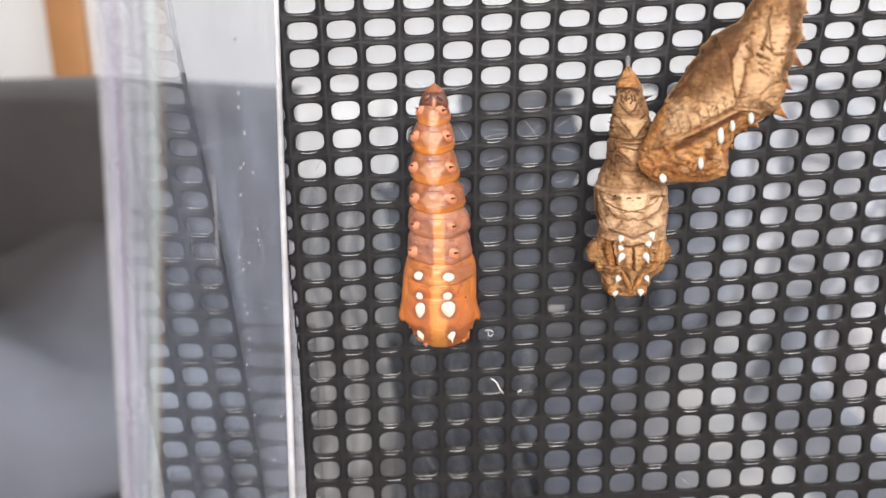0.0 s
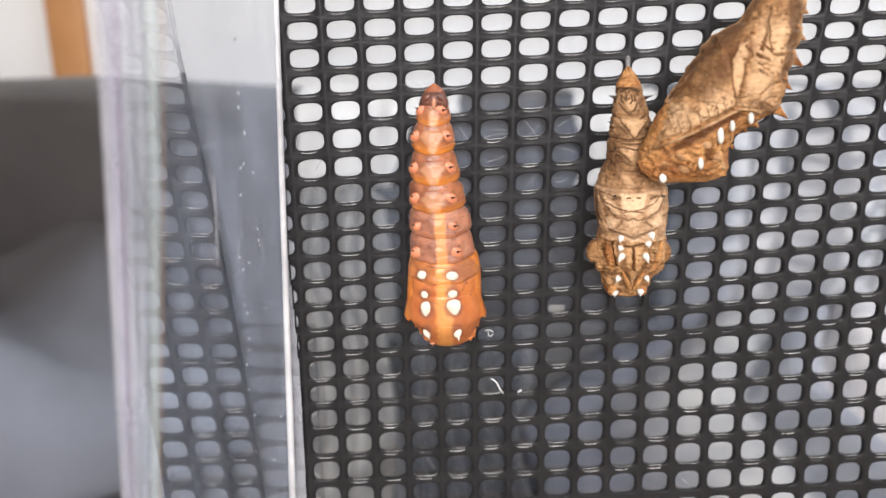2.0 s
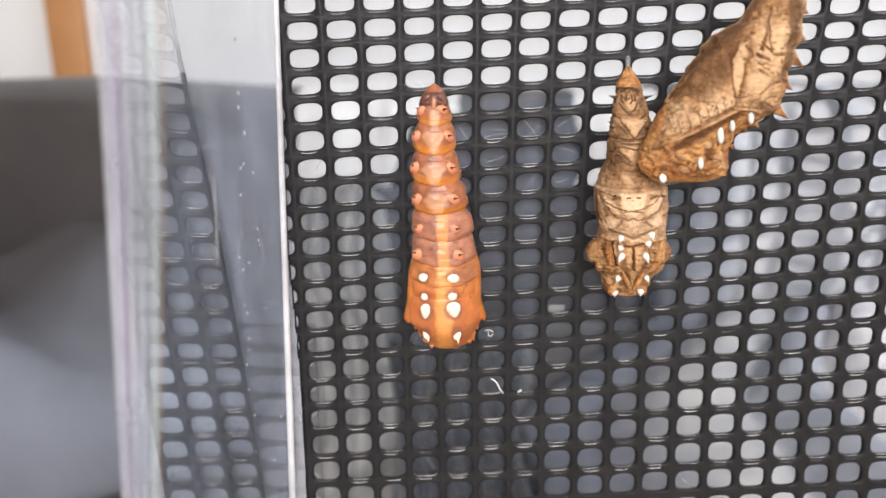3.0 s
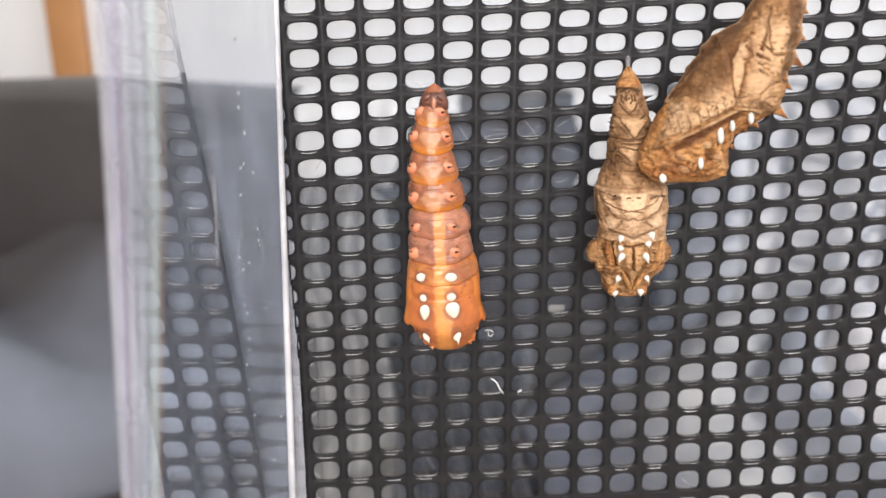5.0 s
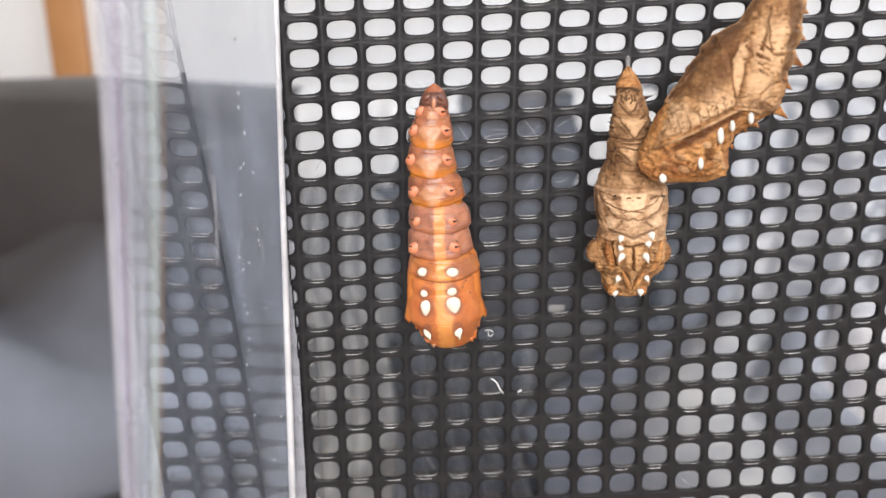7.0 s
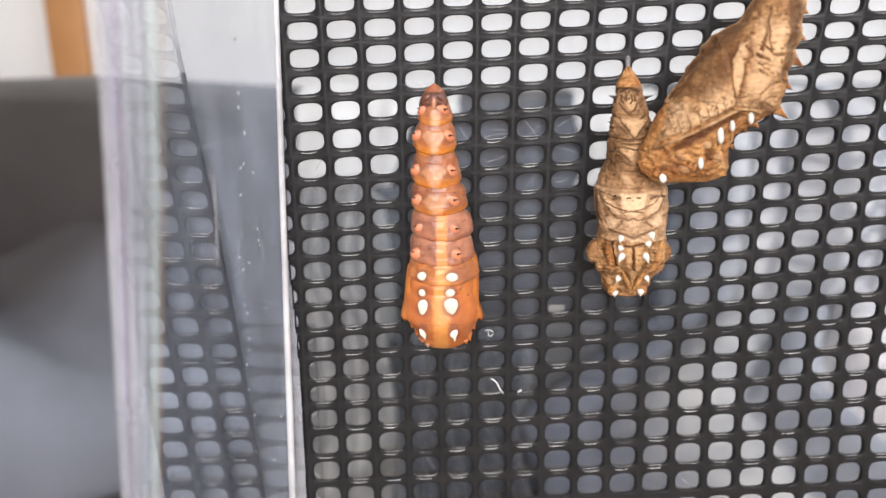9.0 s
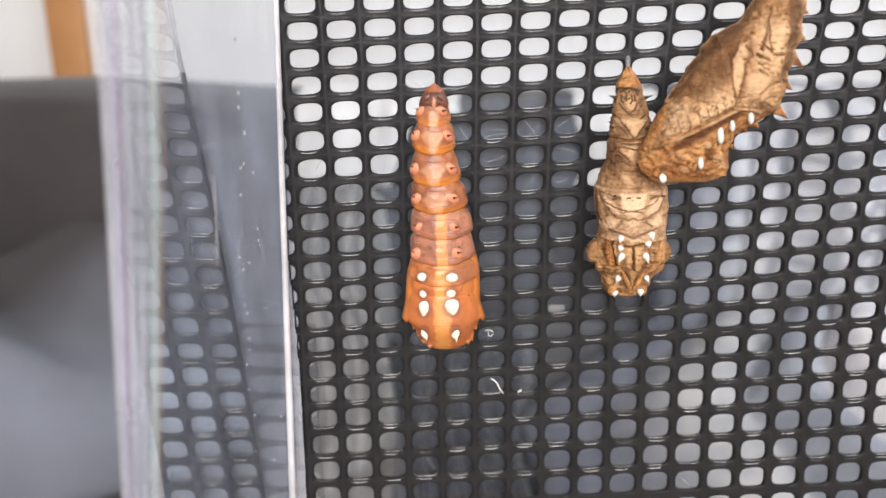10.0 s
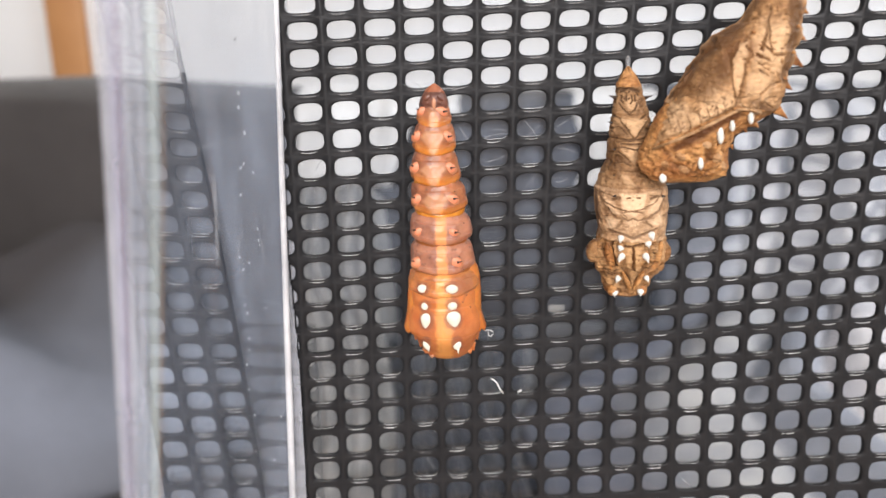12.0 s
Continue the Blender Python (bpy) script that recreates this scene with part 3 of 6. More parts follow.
def net_xz(i, j):
    """Where the net's cell (i, j) lies in its plane, in mm from the lens axis. The netting is pulled a little out of square."""
    k = min(max(j, 0.0), 18.0)
    a = int(min(k, 17))
    row = ROW_Z[a] + (ROW_Z[a + 1] - ROW_Z[a]) * (k - a) + (2.25 * (k - j) if j < 0 else 3.0 * (k - j))
    x = -12.244 + 3.3961 * i + 0.0833 * j - 0.01773 * i * j - 0.00567 * j * j - 0.00438 * i * i + 0.00012 * j ** 3 + 0.000967 * i * j * j
    z = row + i * (0.1386 + 0.01745 * j - 0.000924 * j * j + 0.000006 * j ** 3)
    n = Vector((i * 0.9, j * 0.9, 0.0))
    return x + 0.07 * noise.noise(n), z + 0.06 * noise.noise(n + Vector((7, 3, 1)))


def strip_xz(i, j):
    """The net's reflection in the clear wall, built as a slanting strip of the same netting outside it."""
    return (-26.40 + 3.258 * i + 0.348 * j + 0.0165 * i * j - 0.0045 * j * j,
            1.90 - 0.40 * i - 2.322 * j + 0.0296 * i * j - 0.01654 * j * j)


def mirror_edge_xz(i, j):
    """The edge of the reflection strip: one wide column of holes between the strip and the seam."""
    x0, z0 = strip_xz(0.50, j + 0.5)
    return x0 + (i - 0.5) * (-12.9 - x0), z0 - 0.25 * (i - 0.5)


def netting(name, cells, where, mat, parent, label, hw=0.385, hh=0.318, left=None):
    """Moulded netting: rounded holes, upright strands proud of the cross strands, a ledge inside each hole."""
    n = 24
    dirs = [(math.cos(2 * math.pi * k / n), math.sin(2 * math.pi * k / n)) for k in range(n)]
    verts, faces, seen = [], [], {}

    def vert(i, j, a, b, y):
        if left is not None and i + a < left(j):
            a = left(j) - i
        key = (round(i + a, 4), round(j + b, 4), round(y, 4))
        if key not in seen:
            x, z = where(i + a, j + b)
            seen[key] = len(verts)
            verts.append((x * MM, y * MM, (z + UP) * MM))
        return seen[key]

    for i, j in cells:
        w = hw * (1 + 0.035 * noise.noise(Vector((i * 1.3, j * 1.7, 5))))
        h = (hh + 0.0030 * j) * (1 + 0.06 * noise.noise(Vector((i * 0.7, j * 2.3, 9)))) * (0.86 if j == 13 else 1.0)
        side = 0.022 * min(max((i - 8) / 3, 0.0), 1.0) * min(max((14 - j) / 4, 0.0), 1.0)   # the far columns are stretched wider
        w += side
        tall = 0.012 * max(0.0, 1 - j / 8)
        h += tall
        mid = -0.022 + 0.0032 * j - tall   # the holes sit a little lower in their cells towards the foot
        # each corner is rounded in its own way: the upper outer ones most, the lower ones least
        corner = [p + 0.5 * noise.noise(Vector((i * 1.9, j * 1.3, 20 + 3 * q))) for q, p in enumerate((3.9 - 0.06 * i, 3.3 + 0.06 * i, 2.8 + 0.02 * i, 3.2 - 0.03 * i))]
        rings = []
        for f, y, edge in ((1.0, 0.0, True), (0.62, 0.0, True), (0.30, 0.03, True), (0.10, 0.10, True), (0.0, 0.22, False), (-0.01, 0.36, False), (0.03, 0.55, False), (1.0, 0.62, False)):
            ring = []
            for c, s in dirs:
                e = corner[(0 if c < 0 else 1) if s > 0 else (2 if c < 0 else 3)]
                e += (3.3 - e) * max(0.0, 1 - 5 * min(abs(c), abs(s)))
                q = (abs(c / w) ** e + abs(s / h) ** e) ** (-1 / e)
                m = 0.5 / max(abs(c), abs(s))
                r = q + (m - q) * f
                a, b = (c * r + side * (1 - f) ** 0.7, s * r + mid * (1 - f) ** 0.7) if f < 1 else (c * r, s * r)
                if f < 0:
                    a, b = c * r + side, s * r + mid
                yy = y
                if edge:
                    yy += 0.13 * max(0.0, 1 - (abs(a) / 0.46) ** 4) * min(1.0, f * 1.6) - 0.10 * max(0.0, (abs(a) - 0.40) / 0.1)
                ring.append(vert(i, j, a, b, yy))
            rings.append(ring)
        for r0, r1 in zip(rings, rings[1:]):
            for k in range(n):
                q = (r0[k], r0[(k + 1) % n], r1[(k + 1) % n], r1[k])
                if len(set(q)) == 4:
                    faces.append(q)
                elif len(set(q)) == 3:
                    faces.append(tuple(dict.fromkeys(q)))
    return mesh_object(name, verts, faces, mat, parent, label)


def glint_tubes(name, parent, where, cols, lines, y, seed, label, hw=0.385, hh=0.318):
    """Glints of the clear film, built as two fine pale tubes under each hole: one along its lower edge, a shorter one
    below that.
    """
    rnd = random.Random(seed)
    bright, dull = ([], []), ([], [])

    def line(store, i, j, curve, thick, y0, n=5):
        verts, faces = store
        base, m = len(verts), len(curve) - 1
        for k, (a, b) in enumerate(curve):
            x, z = where(i + a, j + b)
            r = thick * (1 - abs(2 * k / m - 1) ** 3 * 0.8) * (1 + 0.5 * noise.noise(Vector((i * 3, j * 3, k * 0.7))))
            for q in range(n):
                t = 6.2832 * q / n
                verts.append((x * MM, (y0 + r * math.cos(t)) * MM, (z + r * math.sin(t) + UP) * MM))
        for k in range(m):
            for q in range(n):
                faces.append((base + k * n + q, base + k * n + (q + 1) % n, base + (k + 1) * n + (q + 1) % n, base + (k + 1) * n + q))

    for i in cols:
        for j in lines:
            h = hh + 0.0030 * j
            low = -0.022 + 0.0032 * j
            upper = j < 5 + rnd.uniform(-1, 1)
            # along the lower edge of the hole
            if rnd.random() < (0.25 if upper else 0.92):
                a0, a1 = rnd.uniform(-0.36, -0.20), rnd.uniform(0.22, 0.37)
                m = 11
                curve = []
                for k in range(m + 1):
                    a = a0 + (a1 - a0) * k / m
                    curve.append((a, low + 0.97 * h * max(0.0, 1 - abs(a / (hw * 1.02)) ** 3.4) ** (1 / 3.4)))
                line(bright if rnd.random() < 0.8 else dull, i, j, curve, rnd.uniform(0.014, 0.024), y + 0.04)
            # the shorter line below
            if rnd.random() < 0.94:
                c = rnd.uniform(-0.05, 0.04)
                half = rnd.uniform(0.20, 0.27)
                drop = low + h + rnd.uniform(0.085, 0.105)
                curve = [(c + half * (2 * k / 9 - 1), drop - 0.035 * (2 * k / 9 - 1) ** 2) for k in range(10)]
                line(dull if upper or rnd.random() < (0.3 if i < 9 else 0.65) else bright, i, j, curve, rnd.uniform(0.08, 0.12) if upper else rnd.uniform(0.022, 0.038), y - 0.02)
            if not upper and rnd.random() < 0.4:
                # thin light line of the film along the upper and side edges
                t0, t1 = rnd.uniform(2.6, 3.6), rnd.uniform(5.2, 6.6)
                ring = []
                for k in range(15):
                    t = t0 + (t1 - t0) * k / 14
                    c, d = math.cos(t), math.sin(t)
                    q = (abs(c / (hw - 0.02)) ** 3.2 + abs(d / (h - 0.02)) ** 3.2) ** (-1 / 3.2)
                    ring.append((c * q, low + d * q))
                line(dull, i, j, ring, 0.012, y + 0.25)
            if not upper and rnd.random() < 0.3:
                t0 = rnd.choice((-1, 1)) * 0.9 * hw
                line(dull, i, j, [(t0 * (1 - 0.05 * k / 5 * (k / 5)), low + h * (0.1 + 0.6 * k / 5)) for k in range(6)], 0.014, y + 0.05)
    for (verts, faces), mat, text in ((bright, GLINT, label), (dull, GLINT_DIM, "dull " + label)):
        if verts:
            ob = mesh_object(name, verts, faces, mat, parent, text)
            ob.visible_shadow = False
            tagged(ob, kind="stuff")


def near_x(z):
    """The clear wall's front edge leans outwards towards the foot."""
    return -14.75 - 0.0566 * (1.6 - max(z, -60.0)) - 0.02 * max(0.0, -3 - max(z, -60.0))


def seam_x(z):
    """The wall's back edge along the netting leans the same way, but less."""
    return -14.10 + 0.027 * max(z, -60.0)


def clear_wall(parent):
    zs = [-UP + 0.5, -120] + [-60 + 4 * k for k in range(19)]
    verts, faces = [], []
    for z in zs:
        for x, y in ((seam_x(z) + 0.03, -0.1), (near_x(z) + 0.35, -31.0), (near_x(z) - 0.25, -31.0), (seam_x(z) - 0.57, -0.1)):
            verts.append((x * MM, y * MM, (z + UP) * MM))
    for a in range(len(zs) - 1):
        for k in range(4):
            faces.append((a * 4 + k, a * 4 + (k + 1) % 4, a * 4 + 4 + (k + 1) % 4, a * 4 + 4 + k))
    faces += [(3, 2, 1, 0), tuple(range(len(zs) * 4 - 4, len(zs) * 4))]
    mesh_object("clear_wall", verts, faces, CLEAR, parent, "clear scratched plastic side wall")


def rib(name, dx, y, rx, ry, mat, parent, label=""):
    rings = []
    for z in (-UP + 0.6, -60, -40, -24, -20, -16, -12, -9, -6, 0, 14):
        close = 0.80 - 0.32 * max(0.0, min(1.0, (-2 - z) / 22))          # the ribs draw together towards the foot
        rings.append(((near_x(z) - 0.55 + (dx + 0.55) * close, y, z + UP), (rx * (0.5 + 0.5 * close), 0, 0), ry))
    return loft(name, rings, mat, parent, label, n=16)


def enclosure():
    e = thing("insect_enclosure", (0, NET_Y, SEAT), "insect enclosure of black netting and clear plastic on the sofa", "enclosure")
    cells = [(i, j) for i in range(-1, 20) for j in range(-3, 22)]
    netting("net", cells, net_xz, NET, e, "black moulded plastic netting with rounded holes",
            left=lambda j: -0.60 - 0.20 * max(0.0, min(1.0, (j - 1) / 4)) + 0.17 * max(0.0, min(1.0, (j - 9) / 5)))
    # netting strip added in place of the net's reflection in the wall
    netting("mirror_net", [(i, j) for i in range(-2, 2) for j in range(3, 22) if i < 1 and (i > -2 or j > 7)], strip_xz,
            NET, e, "slanting strip of black netting standing for the net's reflection in the clear wall")
    for ob in e.children:
        if ob.name.startswith("mirror_net"):
            ob.location = (0, 4 * MM, 0)
    fold = netting("net_fold", [(1, j) for j in range(12, 22)], mirror_edge_xz, DIMNET, e, "dim edge of the netting strip that stands for the reflection", 0.47, 0.375)
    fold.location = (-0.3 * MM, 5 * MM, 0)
    # hazy sheet added to lighten the holes of the reflection strip
    verts = []
    for x, y in ((-28.6, 6.0), (-14.7, 6.0), (-14.7, 6.2), (-28.6, 6.2)):
        verts.append((x * MM, y * MM, (UP + 14.0) * MM))
    for x, y in ((-34.6, 6.0), (-14.7, 6.0), (-14.7, 6.2), (-34.6, 6.2)):
        verts.append((x * MM, y * MM, (UP - 54.0) * MM))
    mesh_object("haze_sheet", verts, [(0, 1, 2, 3), (7, 6, 5, 4), (0, 4, 5, 1), (1, 5, 6, 2), (2, 6, 7, 3), (3, 7, 4, 0)], HAZESHEET, e, "thin hazy sheet added behind the reflection strip", smooth=False).visible_shadow = False
    # where the reflection lies over white, it is built as pale see-through netting
    ghost = netting("mirror_net_end", [(i, j) for i in range(-1, 1) for j in range(-3, 3)], strip_xz, GHOST, e, "pale end of the netting strip that stands for the reflection")
    ghost.location = (0, 4 * MM, 0)
    for run, thick, mat, text in (([(-24.75, 4.72), (-24.64, 2.31), (-24.44, -0.2), (-24.33, -1.3)], 0.20, GHOST, "pale edge strand of the reflection strip"),
                                  ([(-24.33, -1.31), (-24.24, -2.1), (-24.14, -3.09)], 0.23, DIMNET, "half-pale edge strand of the reflection strip"),
                                  ([(-24.14, -3.1), (-23.87, -5.76), (-23.6, -8.2)], 0.27, NET, "dark edge strand of the reflection strip")):
        thread("mirror_strand", [(x, 4.2, z + UP) for x, z in run], thick, mat, e, text)
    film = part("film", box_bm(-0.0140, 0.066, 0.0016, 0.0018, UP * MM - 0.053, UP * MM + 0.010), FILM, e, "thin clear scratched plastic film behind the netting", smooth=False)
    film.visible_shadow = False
    glint_tubes("film_glint", e, net_xz, range(0, 18), range(0, 19), 0.12, 4, "clear film bulging under each hole")
    glint_tubes("mirror_glint", e, strip_xz, range(-1, 1), range(4, 22), 4.12, 9, "clear film bulging under the holes of the flap")
    for k, (a, b) in enumerate((((0.92, -6.81), (2.38, -9.12)), ((3.67, -8.86), (5.89, -8.40)), ((3.86, -11.05), (5.88, -10.37)), ((7.08, -6.92), (8.69, -8.86)), ((7.30, -8.86), (8.81, -7.68)),
                                ((10.44, -9.74), (12.39, -10.26)), ((7.69, -13.33), (8.95, -11.73)), ((10.36, -7.83), (12.37, -6.81)), ((-2.28, -40.64), (-0.83, -43.30)), ((-11.73, -11.73), (-11.17, -10.94)),
                                ((24.94, -44.31), (26.84, -45.67)))):
        pts = [(a[0] + (b[0] - a[0]) * t / 6 + 0.06 * noise.noise(Vector((t, k, 0))), 1.55, UP + a[1] + (b[1] - a[1]) * t / 6 + 0.25 * math.sin(t / 6 * 3.14) * (0.5 if k % 2 else -0.4)) for t in range(7)]
        thread("scratch", pts, 0.035, HAIR, film, "fine pale scratch")
    rnd = random.Random(21)
    for k in range(34):
        # strewn by chance, thickest between the two hanging pupae
        a = Vector((rnd.gauss(7.5, 5.0), UP + rnd.uniform(-27, -6)))
        if not -12 < a.x < 34:
            continue
        d = Vector((math.cos(rnd.uniform(-1.2, 1.2)), rnd.uniform(-0.8, 0.8))).normalized() * rnd.uniform(0.6, 1.9)
        bow = rnd.uniform(-0.2, 0.2)
        pts = [(a.x + d.x * t / 6 - d.y * bow * math.sin(t / 6 * 3.14), 1.52, a.y + d.y * t / 6 + d.x * bow * math.sin(t / 6 * 3.14)) for t in range(7)]
        thread("scratch", pts, rnd.uniform(0.014, 0.030), HAIR, film, "fine pale scratch")
    # a small reflection on the film, put in as a pale block
    part("film_reflection", box_bm(0.01030, 0.01185, 0.00145, 0.00152, (UP - 25.8) * MM, (UP - 25.0) * MM, 0.00003), PATCH, film, "small reflection on the film, put in as a pale patch")
    clear_wall(e)
    # dried smears; the thick upright one stands for a reflected strip
    for pts, thick in ((((-15.01, -14.5, -16.01), (-14.92, -14.09, -14.41), (-14.84, -12.89, -13.66), (-14.79, -11.29, -13.71), (-14.76, -9.18, -14.61), (-14.78, -8.18, -16.05), (-14.83, -7.38, -18.23)), 0.05),
                       (((-14.75, -19.25, -8.47), (-14.90, -18.92, -11.15), (-15.10, -18.87, -14.66)), 0.13), (((-14.70, -22.29, -6.39), (-14.58, -16.26, -6.70), (-14.38, -5.85, -7.42)), 0.05),
                       (((-15.11, -2.97, -32.55), (-15.08, -2.2, -32.6), (-15.05, -1.6, -32.9)), 0.06)):
        thread("smear", [(x + 0.02, y, z + UP) for x, y, z in pts], thick, SMEAR, e, "faint dried smear and reflection streak on the clear wall")
    rib("wall_rim", -0.55, -31.2, 0.34, 0.5, RIM, e, "rounded clear plastic rim")
    rib("wall_rim", 0.05, -31.3, 0.30, 0.6, MILK, e, "milky lilac-white plastic rim")
    rib("wall_rim", 0.62, -31.1, 0.30, 0.4, RIM, e, "rounded clear plastic rim")
    rib("wall_rim", 0.36, -31.6, 0.07, 0.12, RIM_ROSE, e, "thin rose-tinted plastic edge")
    rib("wall_rim", 1.12, -30.6, 0.26, 0.4, RIM, e, "rounded clear plastic rim")
    rib("wall_rim", 1.55, -30.0, 0.38, 0.3, RIM_GREEN, e, "faintly green clear plastic rim")
    # amber of the wooden casing refracted in the rim, put into the colour
    rib("wall_rim", 2.02, -29.6, 0.06, 0.1, RIM_WARM, e, "thin plastic edge coloured with the casing's refracted amber")
    rings = [((seam_x(z), -0.75, z + UP), (0.19 + 0.0030 * min(50.0, 14 - z), 0, 0), 0.35) for z in (-UP + 0.6, -60, -40, -20, 0, 14)]
    loft("wall_seam", rings, SEAM, e, "bright white plastic seam along the netting", n=12)
    # clear flange behind the netting's cut edge
    verts = []
    for z in (14, -8, -24, -50):
        for x, y in ((seam_x(z) + 0.1, 0.8), (-13.45, 0.8), (-13.45, 1.0), (seam_x(z) + 0.1, 1.0)):
            verts.append((x * MM, y * MM, (z + UP) * MM))
    faces = [(a * 4 + k, a * 4 + (k + 1) % 4, a * 4 + 4 + (k + 1) % 4, a * 4 + 4 + k) for a in range(3) for k in range(4)]
    mesh_object("flange", verts, faces + [(3, 2, 1, 0), (12, 13, 14, 15)], RIM, e, "clear plastic flange behind the cut edge of the netting", smooth=False)
    part("lower_panel", box_bm(-0.0142, 0.066, 0.0002, 0.0012, 0.0, UP * MM - 0.0535), NET, e, "plain black plastic panel under the netting", smooth=False)
    return e


enclosure()

# ------------------------------------------------------------------ the orange pupa
# half widths and centre line of the hanging body, in mm below its tip
A_Z = [0.0, -0.5, -1.0, -1.4, -2.1, -3.0, -3.7, -4.6, -5.7, -6.9, -8.3, -9.3, -10.7, -11.7, -13.2, -14.2, -15.2, -16.7, -18.2, -19.3, -19.8, -20.3, -20.8, -21.4, -21.9, -22.4, -22.7]
A_R = [0.12, 0.72, 1.0, 1.14, 1.28, 1.50, 1.62, 1.74, 1.80, 1.97, 2.17, 2.27, 2.50, 2.58, 2.62, 2.78, 2.95, 3.05, 3.12, 3.42, 3.56, 3.20, 2.85, 2.65, 2.25, 1.45, 0.85]
A_C = [0.0, -0.01, -0.01, -0.01, -0.03, -0.03, -0.03, -0.03, -0.02, 0.05, 0.14, 0.23, 0.34, 0.40, 0.40, 0.45, 0.47, 0.43, 0.38, 0.42, 0.45, 0.52, 0.60, 0.62, 0.62, 0.62, 0.62]


# pigment patches on the pupae, with shade painted into recesses and under the crease: strength, softness, outline (mm)
B_RINGS = [
    (0.95, 0.1, [(-0.46, -4.18), (1.68, -4.15), (0.6, -5.59)]),
    (0.9, 0.1, [(-0.46, -6.34), (1.74, -6.37), (1.44, -6.75), (0.68, -7.74), (-0.12, -6.84)]),
    (0.7, 0.12, [(-0.18, -2.48), (0.7, -2.47), (0.8, -3.16), (0.35, -3.71), (-0.16, -3.25)]),
    (0.7, 0.12, [(-0.43, -8.43), (0.15, -8.57), (0.71, -9.33), (0.14, -9.6)]),
    (0.35, 0.2, [(-0.2, -5.74), (1.36, -5.74), (1.37, -6.13), (-0.06, -6.13)]),
    (-1, 0.055, [(-0.72, -1.98), (-0.04, -1.65), (1.01, -2.01), (0.9, -2.22), (-0.03, -1.91), (-0.65, -2.24)]),
    (-0.9375, 0.055, [(-0.27, -2.3), (-0.1, -2.3), (-0.09, -2.82), (-0.25, -2.82)]),
]
B_RINGS += [
    (-0.9375, 0.055, [(0.42, -2.3), (0.6, -2.3), (0.61, -2.82), (0.43, -2.81)]),
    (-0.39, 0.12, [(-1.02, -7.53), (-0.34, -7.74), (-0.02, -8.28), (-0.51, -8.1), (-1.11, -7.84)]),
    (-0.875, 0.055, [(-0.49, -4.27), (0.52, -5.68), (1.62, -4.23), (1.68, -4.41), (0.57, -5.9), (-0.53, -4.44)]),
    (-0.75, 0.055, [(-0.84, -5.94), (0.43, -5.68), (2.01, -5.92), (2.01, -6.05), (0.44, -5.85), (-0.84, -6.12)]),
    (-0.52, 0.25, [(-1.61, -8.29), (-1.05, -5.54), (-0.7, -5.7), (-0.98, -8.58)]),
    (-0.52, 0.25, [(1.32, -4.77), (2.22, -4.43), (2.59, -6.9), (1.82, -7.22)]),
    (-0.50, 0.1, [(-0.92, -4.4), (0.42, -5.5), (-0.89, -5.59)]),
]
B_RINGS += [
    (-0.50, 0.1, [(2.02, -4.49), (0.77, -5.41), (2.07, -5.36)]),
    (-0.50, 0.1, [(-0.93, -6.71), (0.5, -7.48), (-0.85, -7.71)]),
]
B_THORAX = [
    (0.9, 0.1, [(-0.52, -9.95), (1.62, -9.85), (1.44, -11.19), (0.77, -11.75), (-0.14, -11.62)]),
    (0.65, 0.12, [(-1.72, -10.36), (-0.97, -10.6), (-0.38, -11.74), (-1.14, -11.57)]),
    (0.65, 0.12, [(1.98, -10.49), (3.15, -10.18), (2.84, -11.38), (1.77, -11.67)]),
    (0.7, 0.1, [(-1.25, -12.0), (-0.38, -12.13), (-0.78, -12.9), (-1.15, -13.0)]),
    (0.7, 0.1, [(1.81, -12.14), (3.1, -11.71), (3.2, -12.58), (2.34, -12.56)]),
    (0.5, 0.12, [(0.02, -11.99), (1.33, -11.94), (1.03, -12.61), (0.42, -12.63)]),
    (-1, 0.055, [(-1.06, -10.38), (-0.59, -10.23), (-0.66, -10.46), (-1.05, -10.56)]),
    (-1, 0.055, [(1.87, -10.18), (2.58, -10.15), (2.58, -10.32), (1.88, -10.35)]),
]
B_THORAX += [
    (-0.75, 0.055, [(-1.86, -10.09), (-1.49, -10.89), (-0.65, -11.87), (0.19, -11.97), (0.2, -12.12), (-0.71, -12.08), (-1.62, -11.11), (-1.95, -10.23)]),
    (-0.75, 0.055, [(3.28, -10.17), (2.72, -11.28), (1.74, -11.86), (1.06, -12.03), (1.08, -12.18), (1.9, -12.0), (2.9, -11.44), (3.48, -10.3)]),
    (-0.6875, 0.055, [(-0.24, -11.87), (-0.35, -12.42), (-0.71, -12.88), (-0.54, -12.95), (-0.18, -12.49), (-0.07, -11.9)]),
    (-0.6875, 0.055, [(1.59, -11.8), (1.93, -12.34), (2.46, -12.66), (2.33, -12.8), (1.79, -12.43), (1.46, -11.85)]),
]
B_THORAX += [
    (-0.875, 0.055, [(-1.11, -12.99), (-0.11, -13.19), (0.88, -13.51), (1.87, -13.02), (2.83, -12.71), (2.87, -12.92), (1.9, -13.27), (0.89, -13.75), (-0.08, -13.44), (-1.08, -13.25)]),
    (-0.325, 0.15, [(-1.51, -9.11), (-0.56, -8.87), (-0.36, -9.58), (-1.34, -9.93)]),
    (-0.325, 0.15, [(1.64, -8.84), (2.86, -9.13), (2.79, -9.78), (1.38, -9.5)]),
    (-0.875, 0.055, [(-1.98, -10.37), (-1.65, -12.76), (-1.4, -14.31), (-1.5, -14.35), (-1.79, -12.86), (-2.17, -10.37)]),
]
